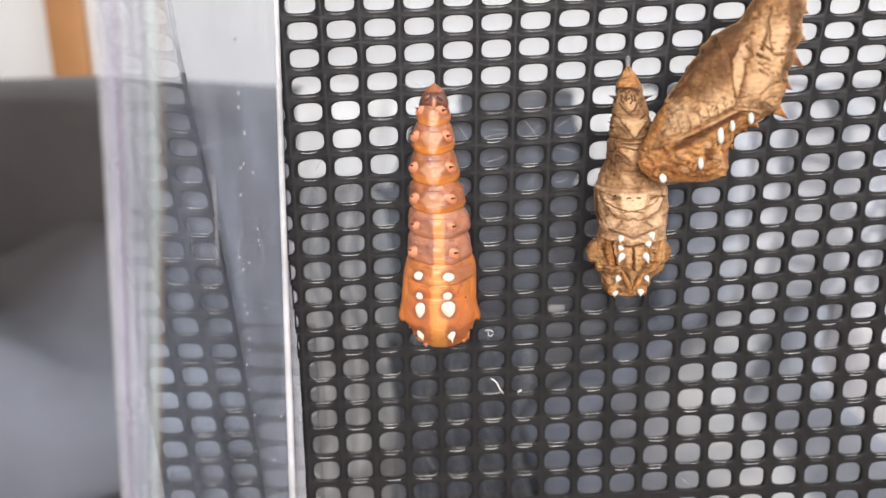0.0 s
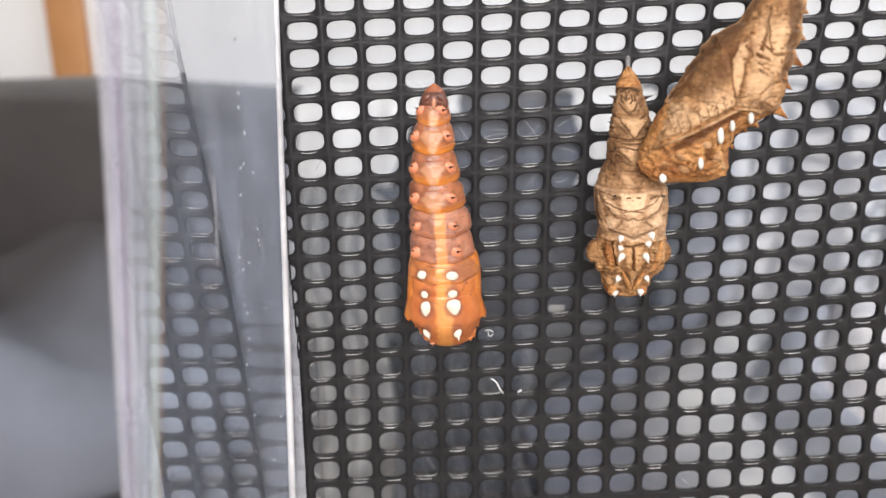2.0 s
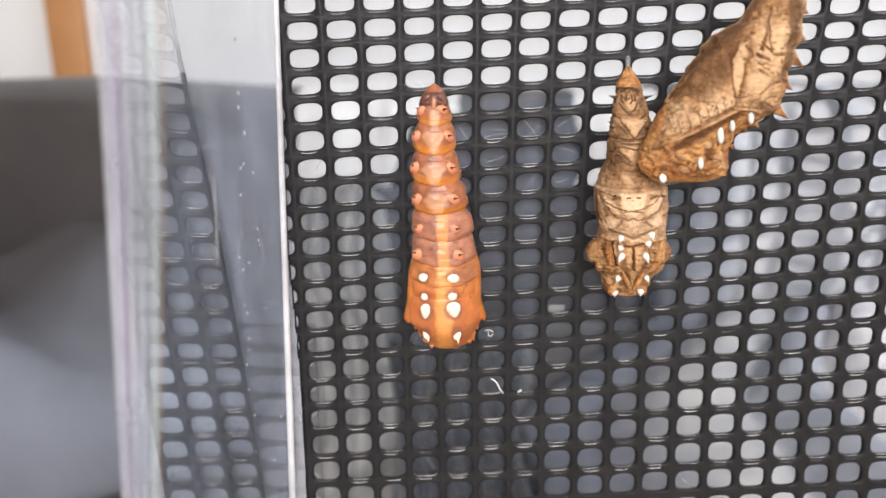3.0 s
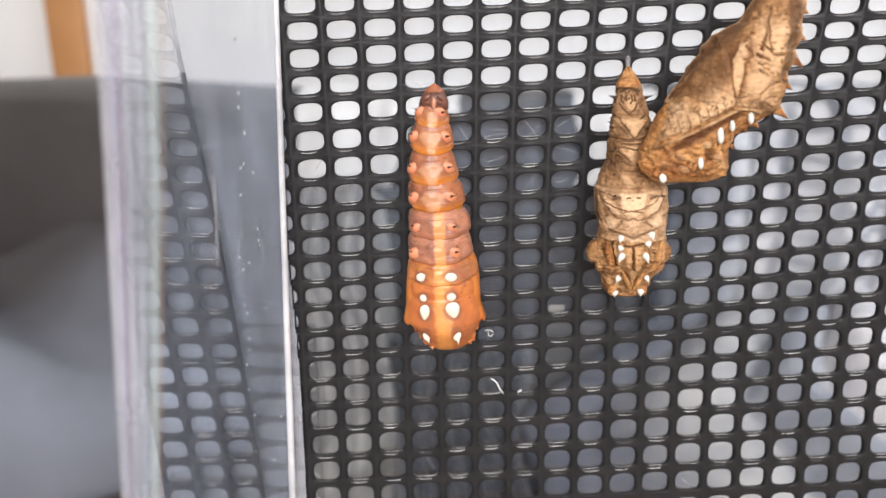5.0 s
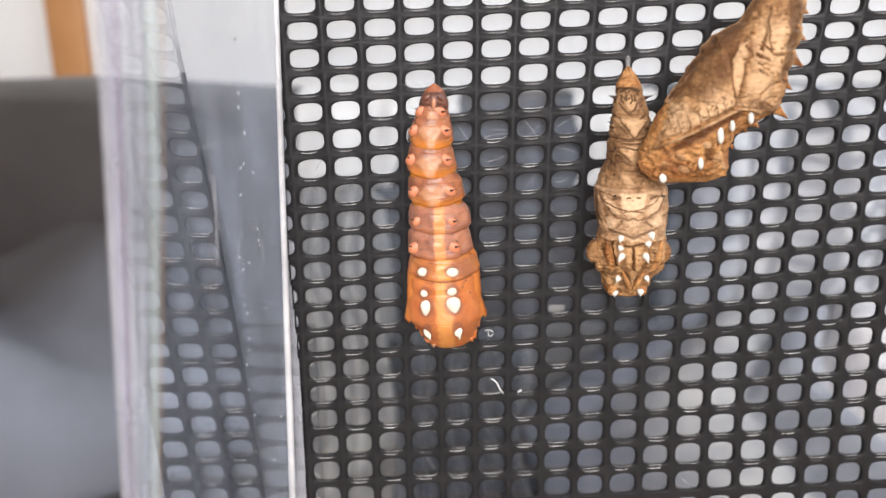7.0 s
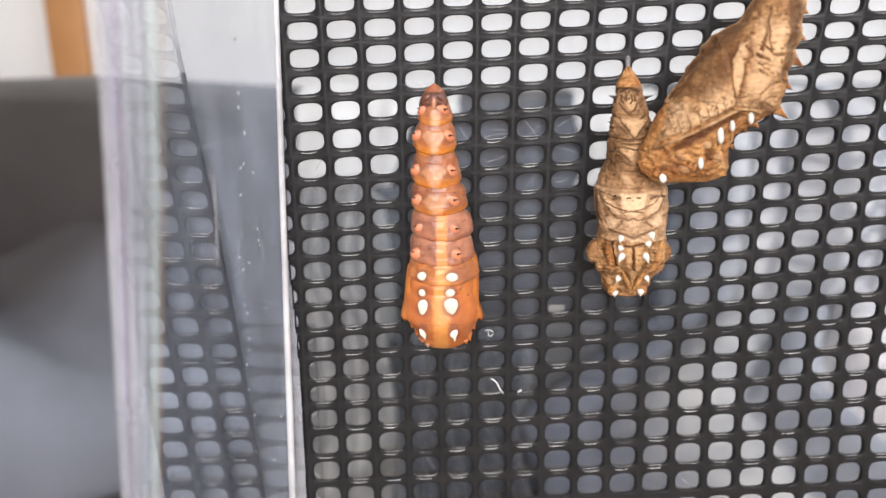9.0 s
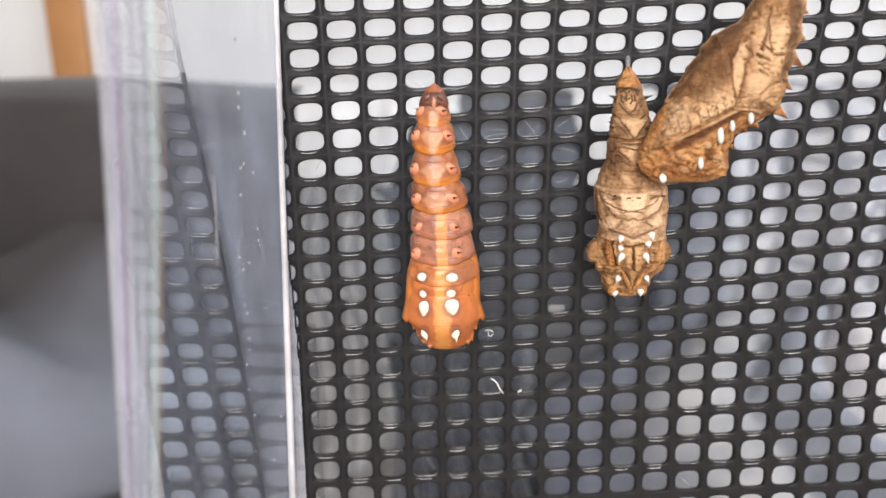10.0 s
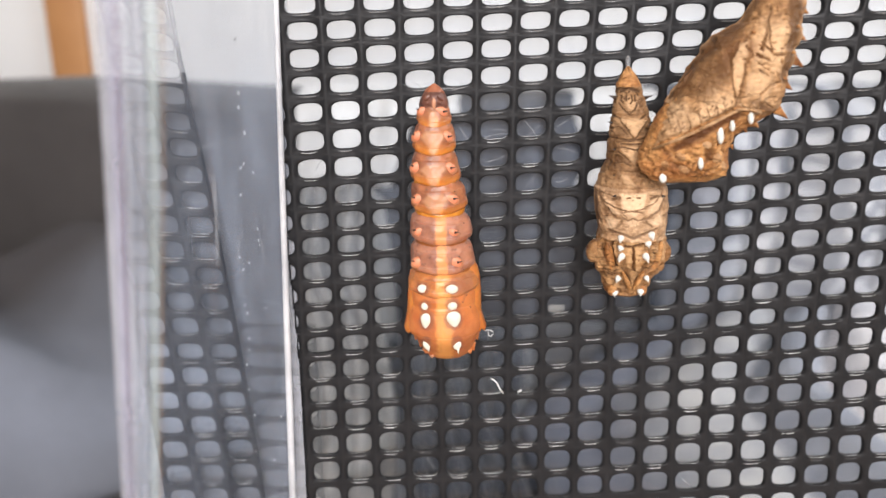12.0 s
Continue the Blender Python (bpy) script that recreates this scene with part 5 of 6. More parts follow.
# time (s), shift across and up (mm), lean (degrees) of each piece
SWAY = {
    "one": [
        (0, 0, 0, 0), (0.5, -0, -0.03, 1.5), (1, 0.07, 0, 0), (1.5, 0.07, 0, 0), (2, 0, 0, 0),
        (2.5, 0.07, 0.03, -1.5), (3, 0.07, 0.03, -1.5), (5, -0.07, -0.13, 3.2), (5.5, 0.13, -0.1, 1.6), (6, 0.13, -0.06, 0),
        (6.5, 0.07, -0.06, 0), (7, -0.05, -0.1, 2.1), (7.2, 0.25, -0.01, 2.1), (9, 0.13, 0.03, -1.5), (9.5, 0.07, 0.1, -1.6),
        (10, -0, -0.06, 0), (10.5, 0, 0.1, -1.6), (11, 0.03, 0.03, -1.6), (11.5, 0.07, -0.03, 1.5), (12, 0.07, -0.1, 1.6),
    ],
    "two": [
        (0, 0, 0, 0), (0.5, 0, 0, 0), (1, 0.1, 0, 0), (1.5, 0.07, 0, 0), (2, 0, 0, 0),
        (2.5, 0.07, -0.03, 1.1), (3, 0.1, 0, 0), (5, -0.1, -0.03, 1.1), (5.5, 0.17, 0, 0), (6, 0.2, 0, 0),
        (6.5, 0.14, 0, 0), (7, -0.13, 0.44, 1), (7.2, 0.18, 0.54, 0.9), (9, 0.14, 0.03, 0.8), (9.5, 0.11, 0.03, 0.8),
        (10, 0.04, 0.03, 0.8), (10.5, 0.01, 0.03, 0.8), (11, 0.01, 0.03, 0.8), (11.5, 0.11, -0.04, 0.8), (12, 0.08, -0.04, 0.8),
    ],
    "three": [
        (0, 0, 0, 0), (0.5, -0.03, 0, -0), (1, 0.1, 0, 0), (1.5, 0.07, 0, 0), (2, -0, -0.03, -0.9),
        (2.5, 0.1, -0.03, 0.9), (3, 0.1, -0.03, 0.9), (5, -0.13, -0.03, -1), (5.5, 0.14, 0.07, -0.1), (6, 0.17, 0.07, -0),
        (6.5, 0.14, 0, -0), (7, -0.25, 0.61, 0.6), (7.2, 0.15, 0.83, 0.9), (9, 0.14, -0.23, 1.3), (9.5, 0.1, -0.23, 1.4),
        (10, 0.07, -0.09, -0.4), (10.5, 0.03, -0.19, 0.5), (11, -0, -0.16, -0.5), (11.5, 0.07, -0.09, -0.4), (12, 0.07, -0.05, 0.5),
    ],
    "four": [
        (0, 0, 0, 0), (0.5, -0, 0.04, -0.9), (1, 0.1, 0, 0), (1.5, 0.2, 0, -1.8), (2, -0, 0.04, -0.9),
        (2.5, 0.1, 0, 0), (3, 0.2, -0.03, -0.9), (5, -0.07, 0.14, -1.9), (5.5, 0.17, 0.04, -0.9), (6, 0.27, 0.04, -0.9),
        (6.5, 0.2, 0.1, -0.9), (7, -0.09, 0.62, -1.6), (7.2, 0.11, 0.86, -1.5), (9, 0.18, -0.12, 0.5), (9.5, 0.15, -0.08, -0.3),
        (10, 0.15, 0.02, -1.3), (10.5, 0.15, -0.12, -1.2), (11, 0.11, -0.08, -0.4), (11.5, 0.15, -0.05, -1.2), (12, 0.15, -0.05, -1.2),
    ],
    "five": [
        (0, 0, 0, 0), (0.5, 0.04, 0.04, -0.9), (1, 0.14, 0, 0), (1.5, 0.24, -0.11, -0.9), (2, 0.1, 0, -1.8),
        (2.5, 0.21, -0.11, -0.9), (3, 0.28, -0.21, -0.1), (5, 0.04, -0.07, -1.9), (5.5, 0.21, -0.39, -0.9), (6, 0.35, -0.25, -0.9),
        (6.5, 0.28, -0.14, -0.1), (7, 0.05, 0.41, -0.7), (7.2, 0.15, 0.64, 0.5), (9, 0.24, -0.18, 0.8), (9.5, 0.21, -0.14, -0.1),
        (10, 0.21, -0.07, 0), (10.5, 0.28, -0.21, -0.1), (11, 0.21, -0.21, -0.1), (11.5, 0.21, -0.39, -0.9), (12, 0.17, -0.5, -0),
    ],
    "six": [
        (0, 0, 0, 0), (0.5, 0.07, 0.04, -0.8), (1, 0.21, 0.08, 0), (1.5, 0.28, -0.04, -0.7), (2, 0.21, 0.04, -2.4),
        (2.5, 0.28, -0.07, -1.5), (3, 0.35, -0.18, -0.7), (5, 0.07, 0, -3.2), (5.5, 0.28, -0.47, -2.4), (6, 0.38, -0.22, -1.6),
        (6.5, 0.31, -0.07, -1.5), (7, 0.05, 0.45, -2.8), (7.2, 0.18, 0.76, -2.8), (9, 0.21, -0.11, -0.7), (9.5, 0.21, -0.11, -0.7),
        (10, 0.24, -0.03, -2.3), (10.5, 0.31, -0.22, -1.6), (11, 0.24, -0.29, -1.6), (11.5, 0.28, -0.69, -2.4), (12, 0.24, -0.84, -2.5),
    ],
    "seven": [
        (0, 0, 0, 0), (0.5, 0.14, 0.08, 0), (1, 0.21, 0.11, -0.9), (1.5, 0.35, 0, 0), (2, 0.28, 0.11, -0.9),
        (2.5, 0.35, 0.07, -1.9), (3, 0.39, -0.11, -0.9), (5, 0.18, -0.03, -2.9), (5.5, 0.35, -0.59, -1.9), (6, 0.49, -0.29, -1.9),
        (6.5, 0.35, -0.04, -0.9), (7, 0.31, 0.41, -1.9), (7.2, 0.35, 0.75, -1.1), (9, 0.28, 0, -0), (9.5, 0.28, -0.04, -1),
        (10, 0.28, -0.04, -1), (10.5, 0.39, -0.19, -0.9), (11, 0.28, -0.33, -1), (11.5, 0.35, -0.81, -1.9), (12, 0.28, -1.04, -1.9),
    ],
    "thorax": [
        (0, 0, 0, 0), (0.5, 0.14, 0.09, -0.5), (1, 0.28, 0.13, -0.5), (1.5, 0.42, 0.04, -1), (2, 0.43, 0.17, -1.7),
        (2.5, 0.46, 0.13, -1.6), (3, 0.42, -0.04, -1.1), (5, 0.34, -0.1, -2.7), (5.5, 0.48, -0.68, -2.1), (6, 0.58, -0.3, -2.2),
        (6.5, 0.42, -0, -2.1), (7, 0.41, 0.35, -3.4), (7.2, 0.38, 0.6, -2.4), (9, 0.22, 0.30, 0.5), (9.5, 0.30, 0.33, -0.7),
        (10, 0.30, 0.22, -0.7), (10.5, 0.42, 0.24, -0.7), (11, 0.38, -0.06, -1.3), (11.5, 0.45, -0.64, -1.8), (12, 0.43, -0.88, -1.2),
    ],
}


def abdomen_ring(pupa, name, top, bottom, mid, mat, label, sag=0.45, paint=()):
    """One telescoping ring of the body; its origin lies on the axis at the height mid."""
    cx = table(mid, A_Z, A_C)
    rings, low = [], []
    ts = (-0.22, -0.10, 0.02, 0.16, 0.34, 0.52, 0.68, 0.80, 0.89, 0.955, 1.0, 1.01)
    ks = (0.82, 0.90, 0.965, 0.995, 1.01, 1.02, 1.025, 1.02, 1.005, 0.97, 0.91, 0.78)
    for t in sorted(set(ts) | {-0.2 + 0.04 * q for q in range(30)}):
        z = top + (bottom + sag - top) * t
        r = table(z + 0.1, A_Z, A_R) * float(np.interp(t, ts, ks))
        rings.append(((table(z, A_Z, A_C) - cx, 0, z - mid), (r, 0, 0), r * 0.90))
        low.append(sag * max(0.0, min(1.0, (t + 0.1) / 0.9)))
    ob = loft(name, rings, mat, pupa, label, n=96, rough=0.05, freq=1.0, flat=2.1, sag=low, crumple=0.022, fine=1.5, paint=paint, shift=(cx, mid), groove=0.05)
    ob.location = Vector((cx, 0, mid)) * MM
    # amber membrane that shows in the gap to the next ring
    rings, low = [], []
    for t, k in ((0.80, 0.82), (0.95, 0.88), (1.08, 0.895), (1.22, 0.87), (1.34, 0.78)):
        z = top + (bottom + sag - top) * t
        r = table(z + 0.1, A_Z, A_R) * k
        rings.append(((table(z, A_Z, A_C) - cx, 0, z - mid), (r, 0, 0), r * 0.88))
        low.append(sag)
    upper = mid > -9.5
    loft("membrane", rings, AMBER if upper else RUST, ob, "amber membrane between the rings" if upper else "rust-brown membrane between the rings", n=30, sag=low)
    return ob, cx


def on_ring(x, z, mid, cx, lift=0.0):
    """A point on the front of the body at x, z (mm), in the ring's own space."""
    r = table(z + 0.3, A_Z, A_R) * 1.03
    q = min(0.98, abs(x - table(z, A_Z, A_C)) / r)
    return x - cx, -0.90 * r * (1 - q ** 2.1) ** (1 / 2.1) - lift, z - mid


def mark(name, ob, mid, cx, outline, mat, label="", lift=0.03, n=7, surf=None, crumple=0.0, paint=()):
    """A slightly raised patch that follows the body's front, with the outline given as four corners (mm)."""
    surf = surf or on_ring
    paint = boxed(paint)
    p = [Vector((a, b)) for a, b in outline]
    verts, faces, tones = [], [], []
    for j in range(n + 1):
        for i in range(n + 1):
            u, v = i / n, j / n
            q = p[0].lerp(p[1], u).lerp(p[3].lerp(p[2], u), v)
            edge = min(u, 1 - u, v, 1 - v)
            q += Vector((0.10 * noise.noise(Vector((q.x * 3, q.y * 3, 1))), 0.10 * noise.noise(Vector((q.x * 3, q.y * 3, 6)))))
            tones.append(toned(q.x, q.y, paint) if paint else 0.0)
            wr = crumple * (noise.ridged_multi_fractal(Vector((q.x, 0, q.y)) * 1.1, 0.9, 2.1, 4, 1.0, 2.0) - 1.2) if crumple else 0.0
            verts.append(Vector(surf(q.x, q.y, mid, cx, (lift + wr) * min(1.0, edge * 12) - (0.05 if edge == 0 else 0.0))) * MM)
    for j in range(n):
        for i in range(n):
            faces.append((j * (n + 1) + i, j * (n + 1) + i + 1, (j + 1) * (n + 1) + i + 1, (j + 1) * (n + 1) + i))
    return mesh_object(name, verts, faces, mat, ob, label, tones=tones if paint else None)


PALE_MARKS = {"one": PALE_ONE, "two": PALE_TWO, "three": PALE_THREE, "four": PALE_FOUR}


def orange_pupa():
    pupa = thing("orange_pupa", (-0.72 * MM, PUPA_Y, CZ - 3.51 * MM), "orange and pink butterfly pupa with white spots, hanging from the netting", "pupa")
    moving = {}
    # the still tip by which it hangs
    rings = [((0, 0.1, z), (table(z, A_Z, A_R), 0, 0), table(z, A_Z, A_R) * 0.9) for z in (0.0, -0.1, -0.25, -0.45, -0.6, -0.75)]
    loft("tip", rings, TIPCAP, pupa, "reddish-brown pointed tip", n=24, rough=0.05)
    rings = [((0, 0.05, z), (table(z, A_Z, A_R) * k, 0, 0), table(z, A_Z, A_R) * 0.9 * k) for z, k in ((-0.62, 0.98), (-0.9, 1.02), (-1.3, 1.03), (-1.7, 1.0), (-2.0, 0.92), (-2.2, 0.8))]
    tip = loft("tip_ring", rings, TIPSKIN, pupa, "dark brown wrinkled ring", n=30, rough=0.08, freq=2.0)
    for x in (-0.50, 0.50):
        blob("knob", (x, -0.86, -1.05), 0.34, 0.10, 0.17, TIPSKIN, tip, "dark glossy ridge", tilt=-0.7 if x < 0 else 0.7)
        blob("knob", (x * 0.9, -0.98, -1.45), 0.20, 0.12, 0.16, TIPSKIN, tip, "dark brown ridge")
    blob("knob", (0, -1.0, -1.50), 0.17, 0.14, 0.44, PALESKIN, tip, "pale ridge")
    # rings: name, top, bottom, height of the tubercles, their x, size
    spec = [("one", -1.62, -3.30, -2.02, (-0.93, 0.52), 0.36), ("two", -3.25, -5.55, -4.00, (-1.30, 0.88), 0.40),
            ("three", -5.50, -7.98, -6.48, (-1.40, 1.10), 0.42), ("four", -7.93, -10.25, -8.96, (-1.38, 1.26), 0.40),
            ("five", -10.20, -12.30, -11.20, (-1.36, 1.36), 0.33), ("six", -12.25, -14.50, -13.41, (-1.55, 1.52), 0.42)]
    for name, top, bottom, mid, xs, size in spec:
        ob, cx = abdomen_ring(pupa, "abdomen_ring", top, bottom, mid, SKIN_MID if name in ("five", "six") else SKIN, "pinkish-tan ring with orange tubercles and a pale midline", paint=PALE_MARKS.get(name, ()))
        moving[name] = (ob, cx, mid)
        for side, x in enumerate(xs):
            c = on_ring(x, mid, mid, cx, -0.05)
            blob("tubercle_base", (c[0] - 0.10 * (1 if side else -1), c[1] + 0.12, c[2] - 0.03), size * 1.9, size * 0.55, size * 1.25, TUBERCLE_BASE, ob, "orange swelling under the tubercle", tilt=0.35 if side else -0.35)
            blob("tubercle", c, size * 1.25, size * 0.32, size * 0.92, TUBERCLE, ob, "glossy orange tubercle", tilt=0.3 if side else -0.3)
            if side:
                d = (c[0] + 0.16, c[1] - size * 0.28, c[2] + 0.02)
                thorn("spine", d, (0.9, -0.35, 0.32), 0.46, 0.12, BLACK, ob, "short dark spine")
            else:
                d = (c[0] - 0.34, c[1] - 0.10, c[2] + 0.12)
                thorn("spine", d, (-0.85, -0.2, 0.35), 0.36, 0.08, BLACK, ob, "short dark spine")
        for k in range(3):
            x = xs[1] + 0.25 + 0.35 * k * random.random()
            z = mid + random.uniform(-0.7, 0.7)
            if abs(x - cx) < table(z, A_Z, A_R) * 0.9:
                blob("speck", on_ring(x, z, mid, cx, 0.0), 0.05, 0.03, 0.05, BLACK, ob, "dark speck")
    ob, cx = abdomen_ring(pupa, "abdomen_ring", -14.40, -16.20, -15.13, SKIN_LOW, "orange-brown ring with two white spots", paint=LOW_MARKS)
    moving["seven"] = (ob, cx, -15.13)
    for x, w in ((-1.28, 0.40), (1.18, 0.52)):
        blob("white_spot", on_ring(x, -15.36, -15.13, cx, -0.02), w, 0.20, 0.38, PEARL, ob, "raised pearly white spot")
    # thorax and head: one smooth tapering form in two meshes that meet ring to ring
    mid = -17.5
    cx = table(mid, A_Z, A_C)
    tz = (-15.60, -15.85, -16.2, -16.8, -17.15, -17.3, -17.45, -18.2, -18.9, -19.4, -19.8, -20.2, -20.7, -21.2, -21.7, -22.1, -22.4, -22.5)
    tx = (2.30, 2.72, 2.93, 2.99, 2.98, 2.97, 3.01, 3.18, 3.32, 3.42, 3.30, 2.86, 2.56, 2.36, 2.14, 1.88, 1.50, 0.9)
    ty = (2.00, 2.45, 2.64, 2.68, 2.63, 2.60, 2.66, 2.72, 2.78, 2.82, 2.82, 2.74, 2.46, 2.04, 1.52, 1.10, 0.66, 0.35)
    zs = [-15.6 - 0.07 * q for q in range(100)]
    up = [-q for q in tz]

    def smooth(values, z):
        return sum(float(np.interp(-z + d, up, values)) * g for d, g in ((-0.3, 0.1), (-0.15, 0.25), (0, 0.3), (0.15, 0.25), (0.3, 0.1)))

    rings = []
    for z in zs:
        exact = z > -17.5
        rx = float(np.interp(-z, up, tx)) if exact else smooth(tx, z)
        ry = float(np.interp(-z, up, ty)) if exact else smooth(ty, z)
        rings.append(((table(z, A_Z, A_C) - cx, 0.1, z - mid), (rx, 0, 0), ry))
    cut = 61
    th = loft("thorax", rings[:cut + 1], SKIN_THORAX, pupa, "orange thorax with raised white spots and flared wing cases", n=120, rough=0.02, freq=0.5, paint=THORAX_MARKS, shift=(cx, mid), groove=0.0)
    th.location = Vector((cx, 0, mid)) * MM
    moving["thorax"] = (th, cx, mid)
    hd = loft("head", rings[cut:], SKIN_THORAX, th, "orange-brown head with two small pale horns", n=120, rough=0.02, freq=0.5, paint=THORAX_MARKS, shift=(cx, mid), groove=0.0)

    def on_thorax(x, z, mid_z, c, lift=0.0):
        q = min(0.98, abs(x - table(z, A_Z, A_C)) / smooth(tx, z))
        return x - c, 0.1 - smooth(ty, z) * math.sqrt(1 - q * q) - lift, z - mid_z

    for x, z, w, h in ((-1.20, -17.14, 0.34, 0.34), (1.09, -17.05, 0.42, 0.35), (-1.14, -18.36, 0.46, 0.66), (1.18, -18.22, 0.60, 0.70)):
        blob("white_spot", on_thorax(x, z, mid, cx, -0.02), w, 0.22, h, PEARL, th, "raised pearly white spot", tilt=0.15 if x < 0 else -0.2, taper=0.38 if h > 0.5 else 0.0)
    for sgn in (-1, 1):
        # thin curved wing case along the side with a toothed lower edge
        verts, faces, nu, nv = [], [], 16, 34
        crest = -13.0 if sgn > 0 else -14.3
        for jv in range(nv + 1):
            v = jv / nv
            for iu in range(nu + 1):
                u = iu / nu
                z = crest - (19.4 + crest) * v
                if v > 0.8:
                    hem = 0.16 + 0.36 * abs(math.sin(u * 8 + sgn)) - 0.9 * max(0.0, 0.3 - u)
                    z -= (v - 0.8) / 0.2 * hem
                zz = max(z, -19.75)
                r = table(zz, A_Z, A_R) * (1.0 + 0.012 * math.sin(math.pi * v)) - 0.45 * max(0.0, 0.22 - v) / 0.22 - 0.5 * max(0.0, -19.6 - z)
                a = radians(34) * (1 - u) - radians(16) * u
                k = 1.0 - 0.15 * max(0.0, 1 - u / 0.5) ** 2 - (0.05 if u > 0.9 else 0.0)
                x = sgn * r * k * math.cos(a) + table(z, A_Z, A_C) - cx
                y = 0.12 - 0.92 * r * k * math.sin(a)
                verts.append((x * MM, y * MM, (z - mid) * MM))
        for jv in range(nv):
            for iu in range(nu):
                q = jv * (nu + 1) + iu
                faces.append((q, q + 1, q + nu + 2, q + nu + 1))
        wc = mesh_object("wing_case", verts, faces, WING, th, "smooth orange wing case with a toothed edge")
        sol = wc.modifiers.new("thickness", "SOLIDIFY")
        sol.thickness = 0.00016
        sol.offset = 0.0
        # the thin translucent outer edge of the case
        rim = []
        for k in range(26):
            z = crest - 0.5 - (19.0 + crest) * k / 25
            rim.append((sgn * (table(z, A_Z, A_R) * 1.01 - 0.02 - 0.3 * max(0.0, 0.22 - k / 25) / 0.22) + table(z, A_Z, A_C) - cx, 0.12, z - mid))
        thread("case_rim", rim, 0.075, RIMSKIN, th, "pale translucent edge of the wing case")
    for x, z in ((2.05, -14.2), (2.55, -14.9), (2.3, -16.3), (1.95, -16.8), (2.75, -14.3), (2.2, -15.4), (2.6, -17.4), (-2.3, -16.1)):
        blob("speck", on_thorax(x, min(z, -15.9), mid, cx, 0.0), 0.06, 0.04, 0.07, BLACK, th, "dark speck")
    # spots, horns and teeth of the head end
    for x, z, w, h in ((-1.18, -20.66, 0.30, 0.46), (1.43, -20.55, 0.35, 0.46)):
        y = 0.1 - smooth(ty, z) * math.sqrt(1 - ((x - 0.5) / smooth(tx, z)) ** 2)
        blob("white_spot", (x - cx, y, z - mid), w, 0.2, h, PEARL, hd, "raised pearly white spot", tilt=0.25 if x > 0 else -0.25)
        thorn("horn", (x - cx + (0.05 if x > 0 else 0.12), y + 0.05, z - mid - 0.30), (0.10 if x > 0 else 0.25, -0.15, -1), 0.46 if x > 0 else 0.36, 0.20, PEARL, hd, "small pale horn")
    for side in (-1, 1):
        for z, size in ((-20.25, 0.58), (-21.05 - 0.15 * side, 0.62), (-21.75, 0.36)):
            x = table(z, A_Z, A_C) - cx + side * smooth(tx, z) * 0.88
            thorn("tooth", (x, -0.3, z - mid), (0.42 * side, -0.1, -1), 0.9 * size + 0.05 * side, 0.46, SKIN_THORAX, hd, "small pointed orange tooth")
    for x in (-0.75, 1.0):
        thorn("tooth", (x - cx, -0.75, -22.0 - mid), (0, -0.1, -1), 0.30, 0.30, PALESKIN, hd, "small pale pointed tooth")
    thread("silk_pad", [(0, 5.8, -0.30), (0, 2.6, -0.20), (0, 0.5, -0.15), (0, 0.1, -0.3)], 0.10, HAIR, pupa, "pale silk pad")
    return pupa, moving


PUPA, MOVING = orange_pupa()

# ------------------------------------------------------------------ the brown pupae
B_Z = [-0.15, -0.7, -1.57, -2.68, -3.79, -5.60, -7.44, -8.85, -9.79, -11.22, -12.67, -13.65, -14.64, -15.63, -16.63, -17.65, -18.16, -18.9, -19.2]
B_R = [0.10, 0.50, 0.98, 1.22, 1.52, 1.76, 1.98, 2.50, 2.95, 3.02, 2.88, 2.74, 2.95, 3.05, 2.75, 2.06, 1.96, 1.62, 1.05]
B_C = [0.05, 0.12, 0.18, 0.32, 0.47, 0.60, 0.72, 0.82, 0.92, 1.04, 1.18, 1.28, 1.18, 1.16, 1.18, 1.05, 1.08, 1.02, 1.08]


def b_radius(z):
    k = 1.0
    for seam in (-2.35, -3.95, -5.75, -7.6):
        k -= 0.07 * math.exp(-((z - seam) / 0.16) ** 2)
    return table(z, B_Z, B_R) * k


def on_shell(x, z, mid, cx, lift=0.0):
    r = table(z, B_Z, B_R) * 1.0
    q = min(0.98, abs(x - table(z, B_Z, B_C)) / r)
    return x, -0.88 * r * math.sqrt(1 - q * q) - lift - 0.02, z


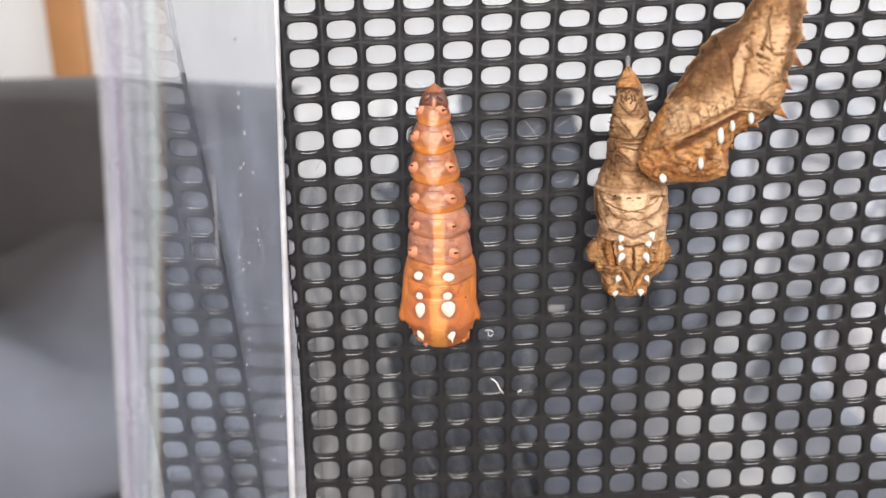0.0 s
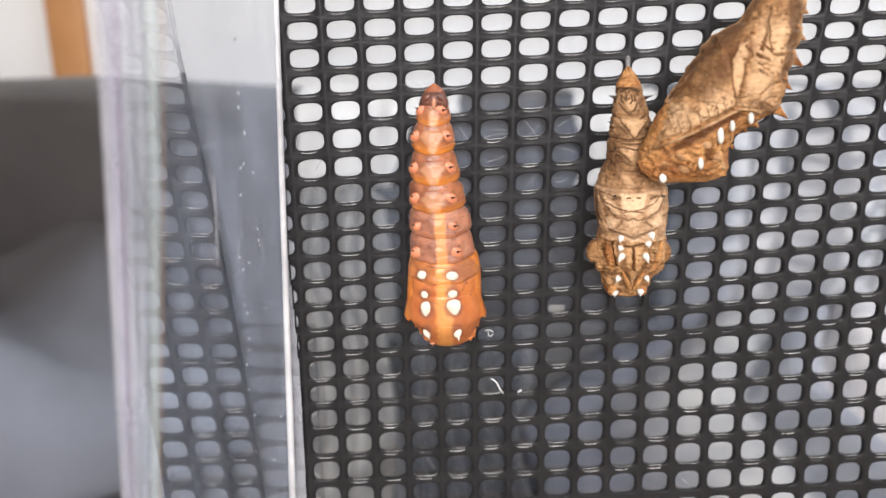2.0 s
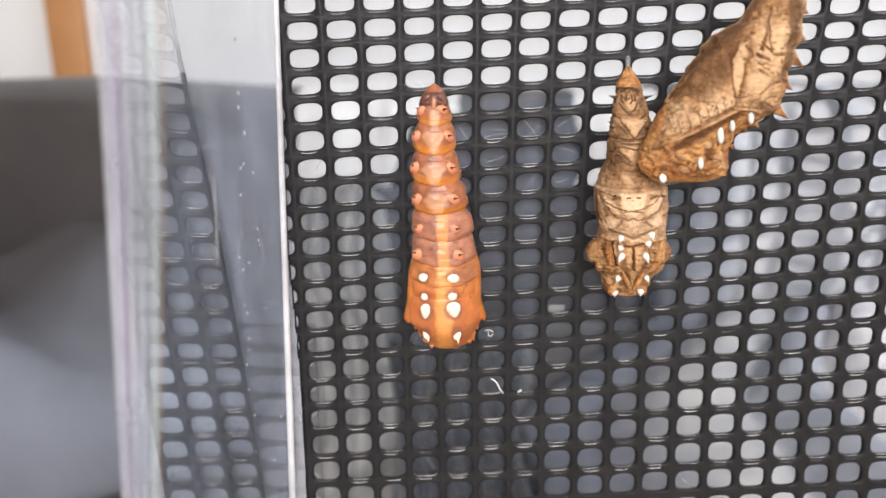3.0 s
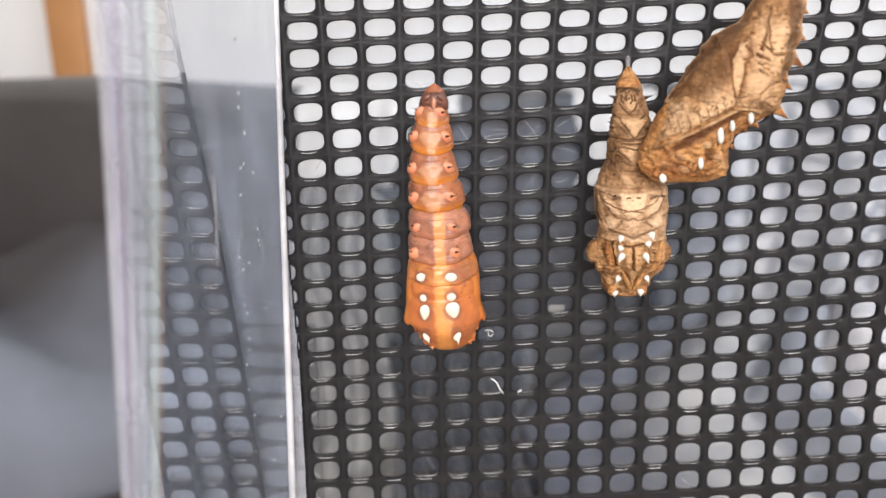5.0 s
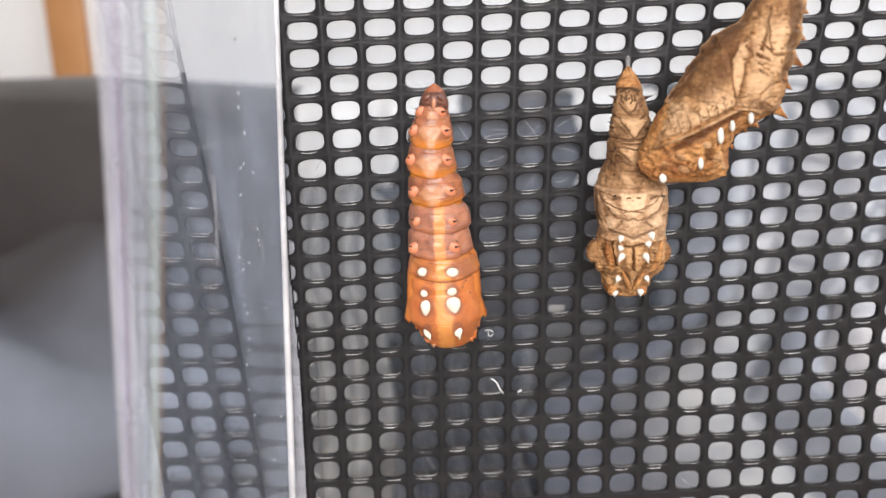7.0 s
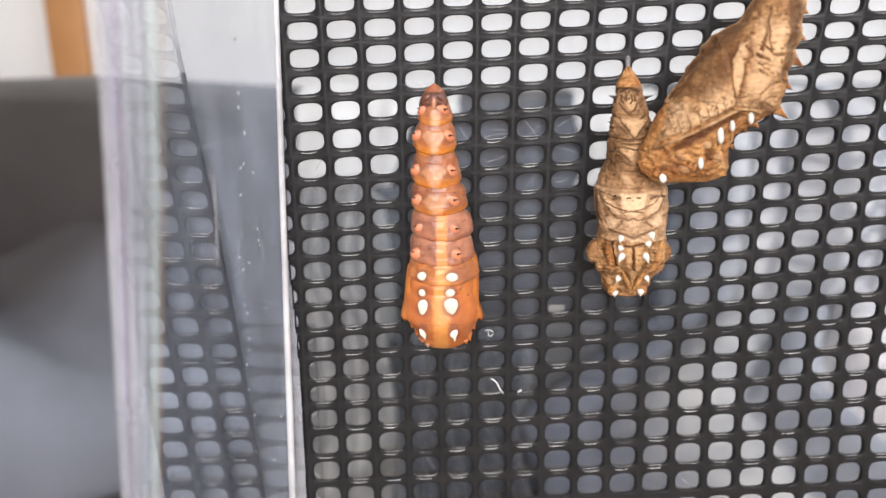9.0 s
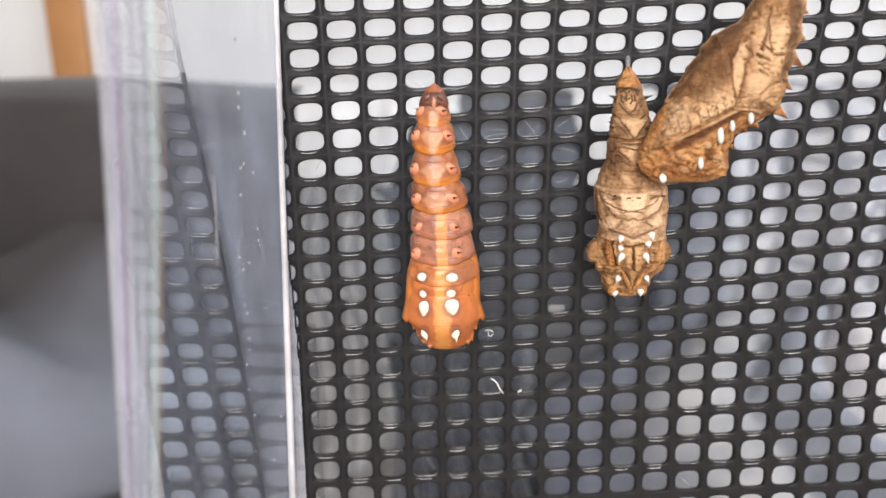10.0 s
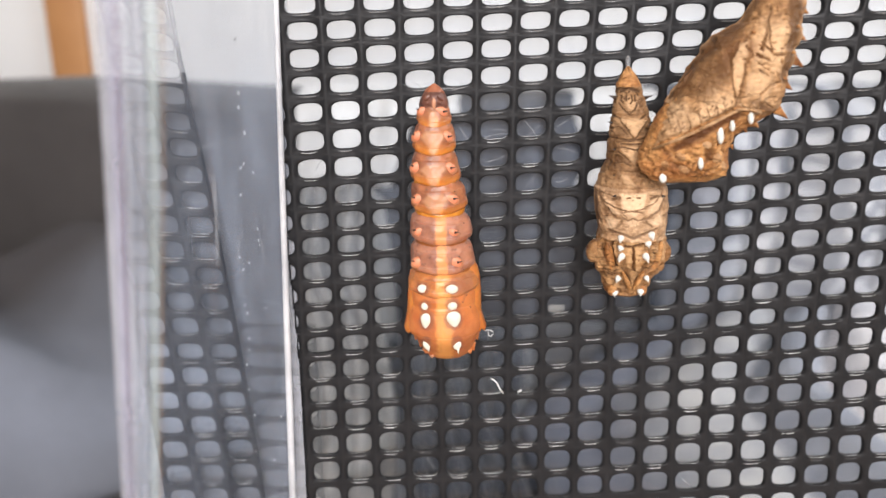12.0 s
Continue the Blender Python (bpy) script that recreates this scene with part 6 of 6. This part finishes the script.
def brown_pupa():
    p = thing("brown_pupa", (14.59 * MM, PUPA_Y, CZ - 2.02 * MM), "tan-brown leaf-like butterfly pupa with silvery spots on the netting", "pupa", "brown pupae")

    def section(name, z0, z1, mat, label, ends=0.85, rough=0.05, depth=0.88, crumple=0.032, paint=(), groove=0.10, emerge=0.0):
        m = max(24, int((z0 - z1) * 24))
        rings = []
        for k in range(m + 1):
            z = z0 + (z1 - z0) * k / m
            e = ends if k in (0, m) else 1.0
            if emerge and z > z0 - emerge:
                e *= 0.92 + 0.08 * (z0 - z) / emerge          # comes out gradually from under the part above
            r = b_radius(z) * e
            rings.append(((table(z, B_Z, B_C), 0, z), (r, 0, 0), r * depth))
        return loft(name, rings, mat, p, label, n=260, rough=rough, freq=1.2, crumple=crumple, fine=1.3, paint=paint, groove=groove)

    tip = section("tip", -0.15, -1.75, SHELL_RED, "orange-brown pointed tip")
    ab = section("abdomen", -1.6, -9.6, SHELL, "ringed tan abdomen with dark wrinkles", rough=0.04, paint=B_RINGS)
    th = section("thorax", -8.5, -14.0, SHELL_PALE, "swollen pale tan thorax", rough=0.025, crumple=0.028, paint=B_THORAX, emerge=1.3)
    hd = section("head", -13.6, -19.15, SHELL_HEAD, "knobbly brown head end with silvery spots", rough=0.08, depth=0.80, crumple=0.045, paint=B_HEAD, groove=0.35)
    for sgn in (-1, 1):
        blob("shoulder", (1.14 + sgn * 2.80, 0.1, -15.35), 0.78, 1.0, 1.05, SHELL_HEAD, hd, "rounded brown shoulder knob", tilt=-0.2 * sgn)
        blob("shoulder", (1.16 + sgn * 2.45, -0.5, -16.45), 0.48, 0.6, 0.55, SHELL_HEAD, hd, "rounded brown knob")
        blob("ridge", (1.15 + sgn * 1.95, -1.5, -15.4), 0.38, 0.5, 1.3, SHELL_RED, hd, "rust-brown ridge", tilt=0.25 * sgn)
        blob("ridge", (1.12 + sgn * 0.50, -1.95, -17.35), 0.20, 0.34, 0.95, SHELL_RED, hd, "rust-brown V-shaped ridge", tilt=0.45 * sgn)
        blob("snout", (1.02 + sgn * 1.22, -0.7, -18.55), 0.50, 0.7, 0.52, SHELL_RED, hd, "blunt brown snout lobe")
        thorn("spine", (0.32 + sgn * 1.15, -0.3, -2.6), (sgn, -0.1, 0.45), 0.75, 0.17, BLACK, ab, "short dark spine")
        thorn("spine", (0.55 + sgn * 1.5, -0.3, -4.55), (sgn, -0.1, 0.25), 0.50, 0.14, BLACK, ab, "short dark spine")
        thorn("spine", (0.68 + sgn * 1.45, -1.0, -6.6), (sgn, -0.5, 0.2), 0.38, 0.14, BLACK, ab, "short dark spine")
        thorn("spine", (0.8 + sgn * 1.5, -1.4, -8.6), (sgn, -0.6, 0.1), 0.34, 0.16, BLACK, ab, "short dark spine")
        thorn("spine", (1.05 + sgn * 1.85, -2.2, -10.15), (sgn, -0.5, 0.1), 0.34, 0.13, BLACK, th, "short dark spine")
    for x, z, w, h, t in ((-0.13, -13.70, 0.26, 0.34, 0.3), (-0.15, -14.47, 0.26, 0.26, 0.5), (-0.09, -15.20, 0.25, 0.45, 0.6), (2.32, -13.40, 0.26, 0.38, -0.4), (2.06, -14.08, 0.26, 0.28, -0.2), (1.94, -15.15, 0.25, 0.45, -0.5),
                          (-0.07, -17.26, 0.24, 0.34, 0.5), (2.35, -17.23, 0.20, 0.34, -0.5), (-0.10, -18.70, 0.32, 0.32, 0.0), (2.04, -18.59, 0.28, 0.32, 0.0)):
        c = on_shell(x, z, 0, 0, 0.02)
        blob("silver_spot", c, w * 1.0, 0.26, h * 0.9, SILVER, hd, "raised silvery white spot", tilt=t, taper=0.45)
        thorn("spot_point", (c[0], c[1], c[2] - h * 0.2), (-t, -0.6, -0.8), h * 0.9, w * 0.75, SILVER, hd, "silvery point of the spot")
    thread("silk_pad", [(1.36, 5.6, 0.38), (0.72, 3.0, 0.30), (0.26, 1.0, 0.14), (0.07, 0.2, -0.1), (0.06, 0.1, -0.3)], 0.20, HAIR, p, "white silk pad")
    return p


brown_pupa()


def side_pupa():
    """The second brown pupa, seen from its side, its head turned down towards the first one."""
    p = thing("brown_pupa", (25.22 * MM, 0.057, CZ + 4.99 * MM), "rust and tan leaf-like butterfly pupa hanging askew, seen from the side", "pupa", "brown pupae")
    rails = [((-0.25, 3.4), (0.75, 3.4)), ((-0.75, 2.0), (0.95, 2.0)), ((-1.23, 0.0), (1.02, 0.0)), ((-2.10, -1.94), (1.18, -1.94)), ((-3.45, -3.95), (1.20, -4.30)),
             ((-5.10, -4.75), (1.05, -6.10)), ((-6.15, -6.05), (0.72, -7.50)), ((-7.22, -7.95), (0.38, -9.20)), ((-8.00, -9.25), (0.00, -10.30)), ((-8.75, -10.70), (-1.57, -11.25)),
             ((-9.35, -11.85), (-2.85, -12.10)), ((-9.70, -12.75), (-3.22, -13.20)), ((-9.98, -13.60), (-3.12, -14.40)), ((-10.02, -14.40), (-3.15, -15.30)), ((-9.65, -15.15), (-4.60, -15.82)), ((-9.00, -15.65), (-7.40, -15.90))]
    deps = [0.4, 0.9, 1.4, 1.9, 2.4, 2.7, 2.9, 3.0, 2.9, 2.7, 2.4, 2.1, 1.8, 1.5, 1.0, 0.4]
    fine = []
    m = 330
    for k in range(m + 1):
        s = k / m * (len(rails) - 1)
        a = min(int(s), len(rails) - 2)
        f = s - a
        f = f * f * (3 - 2 * f) * 0.4 + f * 0.6
        lft = Vector(rails[a][0]).lerp(Vector(rails[a + 1][0]), f)
        rgt = Vector(rails[a][1]).lerp(Vector(rails[a + 1][1]), f)
        fine.append((lft, rgt, deps[a] + (deps[a + 1] - deps[a]) * f))

    def rings(k0, k1, grow=1.0, seams=()):
        out = []
        for k in range(k0, k1 + 1):
            lft, rgt, d = fine[k]
            g = grow * (0.86 if k in (k0, k1) else 1.0)
            for sk in seams:
                g -= 0.05 * math.exp(-((k - sk) / 4.8) ** 2)
            c, ax = (lft + rgt) / 2, (rgt - lft) / 2 * g
            out.append(((c.x, 0, c.y), (ax.x, 0, ax.y), d * g))
        return out

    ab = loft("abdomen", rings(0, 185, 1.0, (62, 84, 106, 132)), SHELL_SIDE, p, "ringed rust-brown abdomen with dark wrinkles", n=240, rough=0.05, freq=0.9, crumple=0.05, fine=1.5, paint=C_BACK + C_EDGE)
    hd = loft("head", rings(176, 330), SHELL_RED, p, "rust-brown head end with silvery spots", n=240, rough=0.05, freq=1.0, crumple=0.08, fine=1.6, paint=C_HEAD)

    def flank(x, z, mid=0, cx=0, lift=0.0):
        """A point on the side that faces outwards from the netting."""
        best, how = None, 1e9
        for lft, rgt, d in fine:
            c, ax = (lft + rgt) / 2, (rgt - lft) / 2
            q = Vector((x, z)) - c
            off = abs(q.x * ax.y - q.y * ax.x) / ax.length
            if off < how:
                best, how = (q.dot(ax) / ax.length_squared, d), off
        t = max(-0.97, min(0.97, best[0]))
        return x, -best[1] * math.sqrt(1 - t * t) - lift, z

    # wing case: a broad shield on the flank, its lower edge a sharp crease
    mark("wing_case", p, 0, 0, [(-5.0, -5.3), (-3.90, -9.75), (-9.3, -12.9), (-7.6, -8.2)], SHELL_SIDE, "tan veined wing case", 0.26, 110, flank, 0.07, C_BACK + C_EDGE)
    crease = [(-2.07, -10.27), (-3.0, -10.0), (-3.84, -10.0), (-5.52, -10.95), (-7.48, -12.1), (-9.3, -13.1)]
    pts = [flank(x, z, 0, 0, 0.18) for x, z in crease]
    thread("crease", pts, 0.13, SHELL_SIDE, p, "raised rust-brown crease")
    for x, z, r in ((-8.3, -14.2, 0.45), (-7.3, -13.6, 0.5), (-6.4, -13.2, 0.42), (-6.9, -14.6, 0.5), (-5.6, -12.6, 0.45), (-4.6, -13.7, 0.55), (-5.3, -14.9, 0.4), (-3.9, -14.4, 0.5), (-7.9, -15.0, 0.4), (-4.3, -12.9, 0.35), (-9.2, -13.8, 0.42), (-9.3, -14.6, 0.36), (-8.8, -15.1, 0.35)):
        blob("wrinkle", flank(x, z, 0, 0, -0.16), r * 1.0, 0.26, r * 0.7, SHELL_SIDE if r > 0.43 else SHELL_RED, hd, "wrinkled brown lump", tilt=0.6)

    # spines along the back edge
    for x, z, size in ((1.25, -1.4, 0.45), (1.35, -3.1, 0.6), (1.35, -4.9, 0.7), (1.30, -6.7, 0.85), (0.70, -8.35, 0.85), (0.45, -10.3, 1.2), (-1.2, -11.3, 0.5)):
        thorn("spine", (x - 0.45, -0.3, z + 0.12), (1, -0.10, -0.30 - 0.03 * (-z)), size * 0.8 + 0.25, 0.44, SHELL_RED, ab, "pointed rust-brown spine")
    for x, z in ((-0.2, -2.3), (0.1, -4.2), (0.0, -6.0), (-0.4, -7.8), (-2.3, -2.0), (-3.1, -4.6)):
        thorn("spine", flank(x, z), (0.7, -1, -0.4), 0.30, 0.13, SHELL_RED, ab, "short rust-brown spine")
    for x, z, w, h in ((-2.75, -10.60, 0.22, 0.50), (-4.05, -11.20, 0.20, 0.42), (-4.75, -11.92, 0.25, 0.66), (-5.84, -14.1, 0.22, 0.46), (-8.3, -15.4, 0.30, 0.38)):
        blob("silver_spot", flank(x, z, 0, 0, 0.15), w, 0.22, h, SILVER, hd, "raised silvery white spot", tilt=-0.15)
    for x, z in ((-2.3, -11.6), (-3.7, -12.2), (-3.1, -12.9)):
        thorn("spine", flank(x, z, 0, 0, -0.2), (0.55, -0.2, -1), 0.38, 0.22, SHELL_RED, hd, "pointed rust-brown spine")
    thread("silk_pad", [(0.2, 8.8, 4.6), (0.2, 4.0, 4.1), (0.22, 0.5, 3.5), (0.25, 0.1, 3.2)], 0.18, HAIR, p, "pale silk pad")
    return p


side_pupa()


# ------------------------------------------------------------------ silk, fibres and specks on the netting and the film
def stray(name, pts, radius, label, category):
    ob = thread(name, [(x, y, z) for x, y, z in pts], radius, SILK)
    ob.location = (0, NET_Y, CZ)
    return tagged(ob, label, category)


stray("curled_fibre", [(4.05, -0.05, -27.09), (4.28, -0.15, -26.95), (4.50, -0.15, -26.98), (4.80, -0.15, -27.15), (4.82, -0.12, -27.40), (4.62, -0.12, -27.62), (4.40, -0.10, -27.55), (4.34, -0.1, -27.20)], 0.04, "tiny curled white fibre caught on the netting", "fibre")
stray("white_fibre", [(4.69, 0.1, -32.19), (5.0, -0.05, -32.30), (5.30, -0.12, -32.55), (5.60, -0.12, -33.23), (5.95, 0.0, -33.72)], 0.062, "short white fibre caught on the netting", "fibre")
stray("white_crumb", [(7.38, 0.1, -33.66), (7.55, 0.02, -33.55), (7.75, 0.1, -33.44)], 0.07, "tiny white crumb on the netting", "crumb")


def silk_threads():
    """A loose web of pale threads spun over the netting round the pupae."""
    rnd = random.Random(11)
    web = thing("silk_web", (0, NET_Y, CZ), "fine pale silk threads spun across the netting", "silk")
    for cx, cz, n in ((-0.75, -4.0, 8),):
        for k in range(n):
            a = rnd.uniform(-0.22, 0.12) + (math.pi if k % 2 else 0)
            r = rnd.uniform(1.2, 4.2)
            pts = []
            for t in range(7):
                f = t / 6
                pts.append((cx + math.cos(a) * r * f, -0.35 - 0.5 * (1 - f) + 0.1 * f, cz + math.sin(a) * r * f * 0.6 - 0.25 * math.sin(f * 3.14) + 0.1 * rnd.uniform(-1, 1)))
            thread("thread", pts, rnd.uniform(0.010, 0.020), HAIR, web)
    return web


silk_threads()


def droplet(c, rx, ry, rz, mat, name, label, category):
    ob = blob(name, (0, 0, 0), rx, ry, rz, mat, None)
    ob.location = (c[0] * MM, NET_Y + c[1] * MM, CZ + c[2] * MM)
    return tagged(ob, label, category, "specks on the clear wall")


droplet((-14.22, -13.58, -0.12), 0.08, 0.10, 0.11, BLACK, "black_speck", "tiny black speck on the clear plastic wall", "speck")
for x, y, z, h in ((-14.36, -13.2, -3.74, 0.16), (-14.41, -13.3, -4.71, 0.13), (-14.48, -11.93, -6.67, 0.18), (-14.59, -12.44, -8.87, 0.13), (-14.62, -13.17, -9.07, 0.11),
                   (-14.57, -9.99, -9.93, 0.10), (-14.72, -13.36, -10.99, 0.08), (-14.75, -9.18, -14.61, 0.14), (-14.78, -8.96, -15.60, 0.12), (-14.79, -8.68, -16.10, 0.08)):
    droplet((x, y, z), 0.03, 0.07, h, SILK, "dried_droplet", "tiny white dried droplet on the clear plastic wall", "droplet")
for x, y, z, h in ((-14.96, -14.05, -15.5, 0.07), (-14.99, -13.18, -16.78, 0.06), (-14.93, -11.56, -16.7, 0.07), (-15.14, -12.5, -20.5, 0.12), (-15.23, -12.25, -22.76, 0.09),
                   (-15.12, -13.14, -19.6, 0.07), (-15.36, -13.0, -24.6, 0.10), (-15.45, -12.6, -26.97, 0.11), (-15.51, -11.37, -29.9, 0.10), (-15.20, -3.74, -34.26, 0.14),
                   (-15.67, -11.3, -33.3, 0.08), (-15.48, -6.24, -37.3, 0.10), (-14.97, -7.41, -21.97, 0.06), (-15.28, -12.19, -23.74, 0.07)):
    droplet((x, y, z), 0.03, 0.06, h, SILK, "dried_droplet", "tiny white dried droplet on the clear plastic wall", "droplet")


# ------------------------------------------------------------------ what moves
# how far the free end tips up towards the front (degrees), and how much of that each piece takes on
TIP_TIMES = (0, 5, 5.5, 6, 6.5, 7, 7.2, 9, 9.5, 10, 10.5, 11, 11.5, 12)
TIP_ANGLE = (0, 2, 2, 0, 1, 6, 8, 6, 6, 6, 6, 5, 4, 3)
TIP_SHARE = {"thorax": (0.9, 2.65), "seven": (0.5, 2.6), "six": (0.4, 2.4), "five": (0.3, 2.3), "four": (0.25, 2.0), "three": (0.2, 1.8), "two": (0.15, 1.6), "one": (0.0, 1.3)}


def motions():
    for name, (ob, cx, mid) in MOVING.items():
        share, reach = TIP_SHARE[name]
        rows = []
        for t, dx, dz, turn in SWAY[name]:
            tip = share * float(np.interp(t, TIP_TIMES, TIP_ANGLE))
            rows.append((t, pose((cx + dx) * MM, 0, (mid + dz - reach * math.sin(radians(tip))) * MM, -tip, turn, 0)))
        walk(ob, rows)


motions()
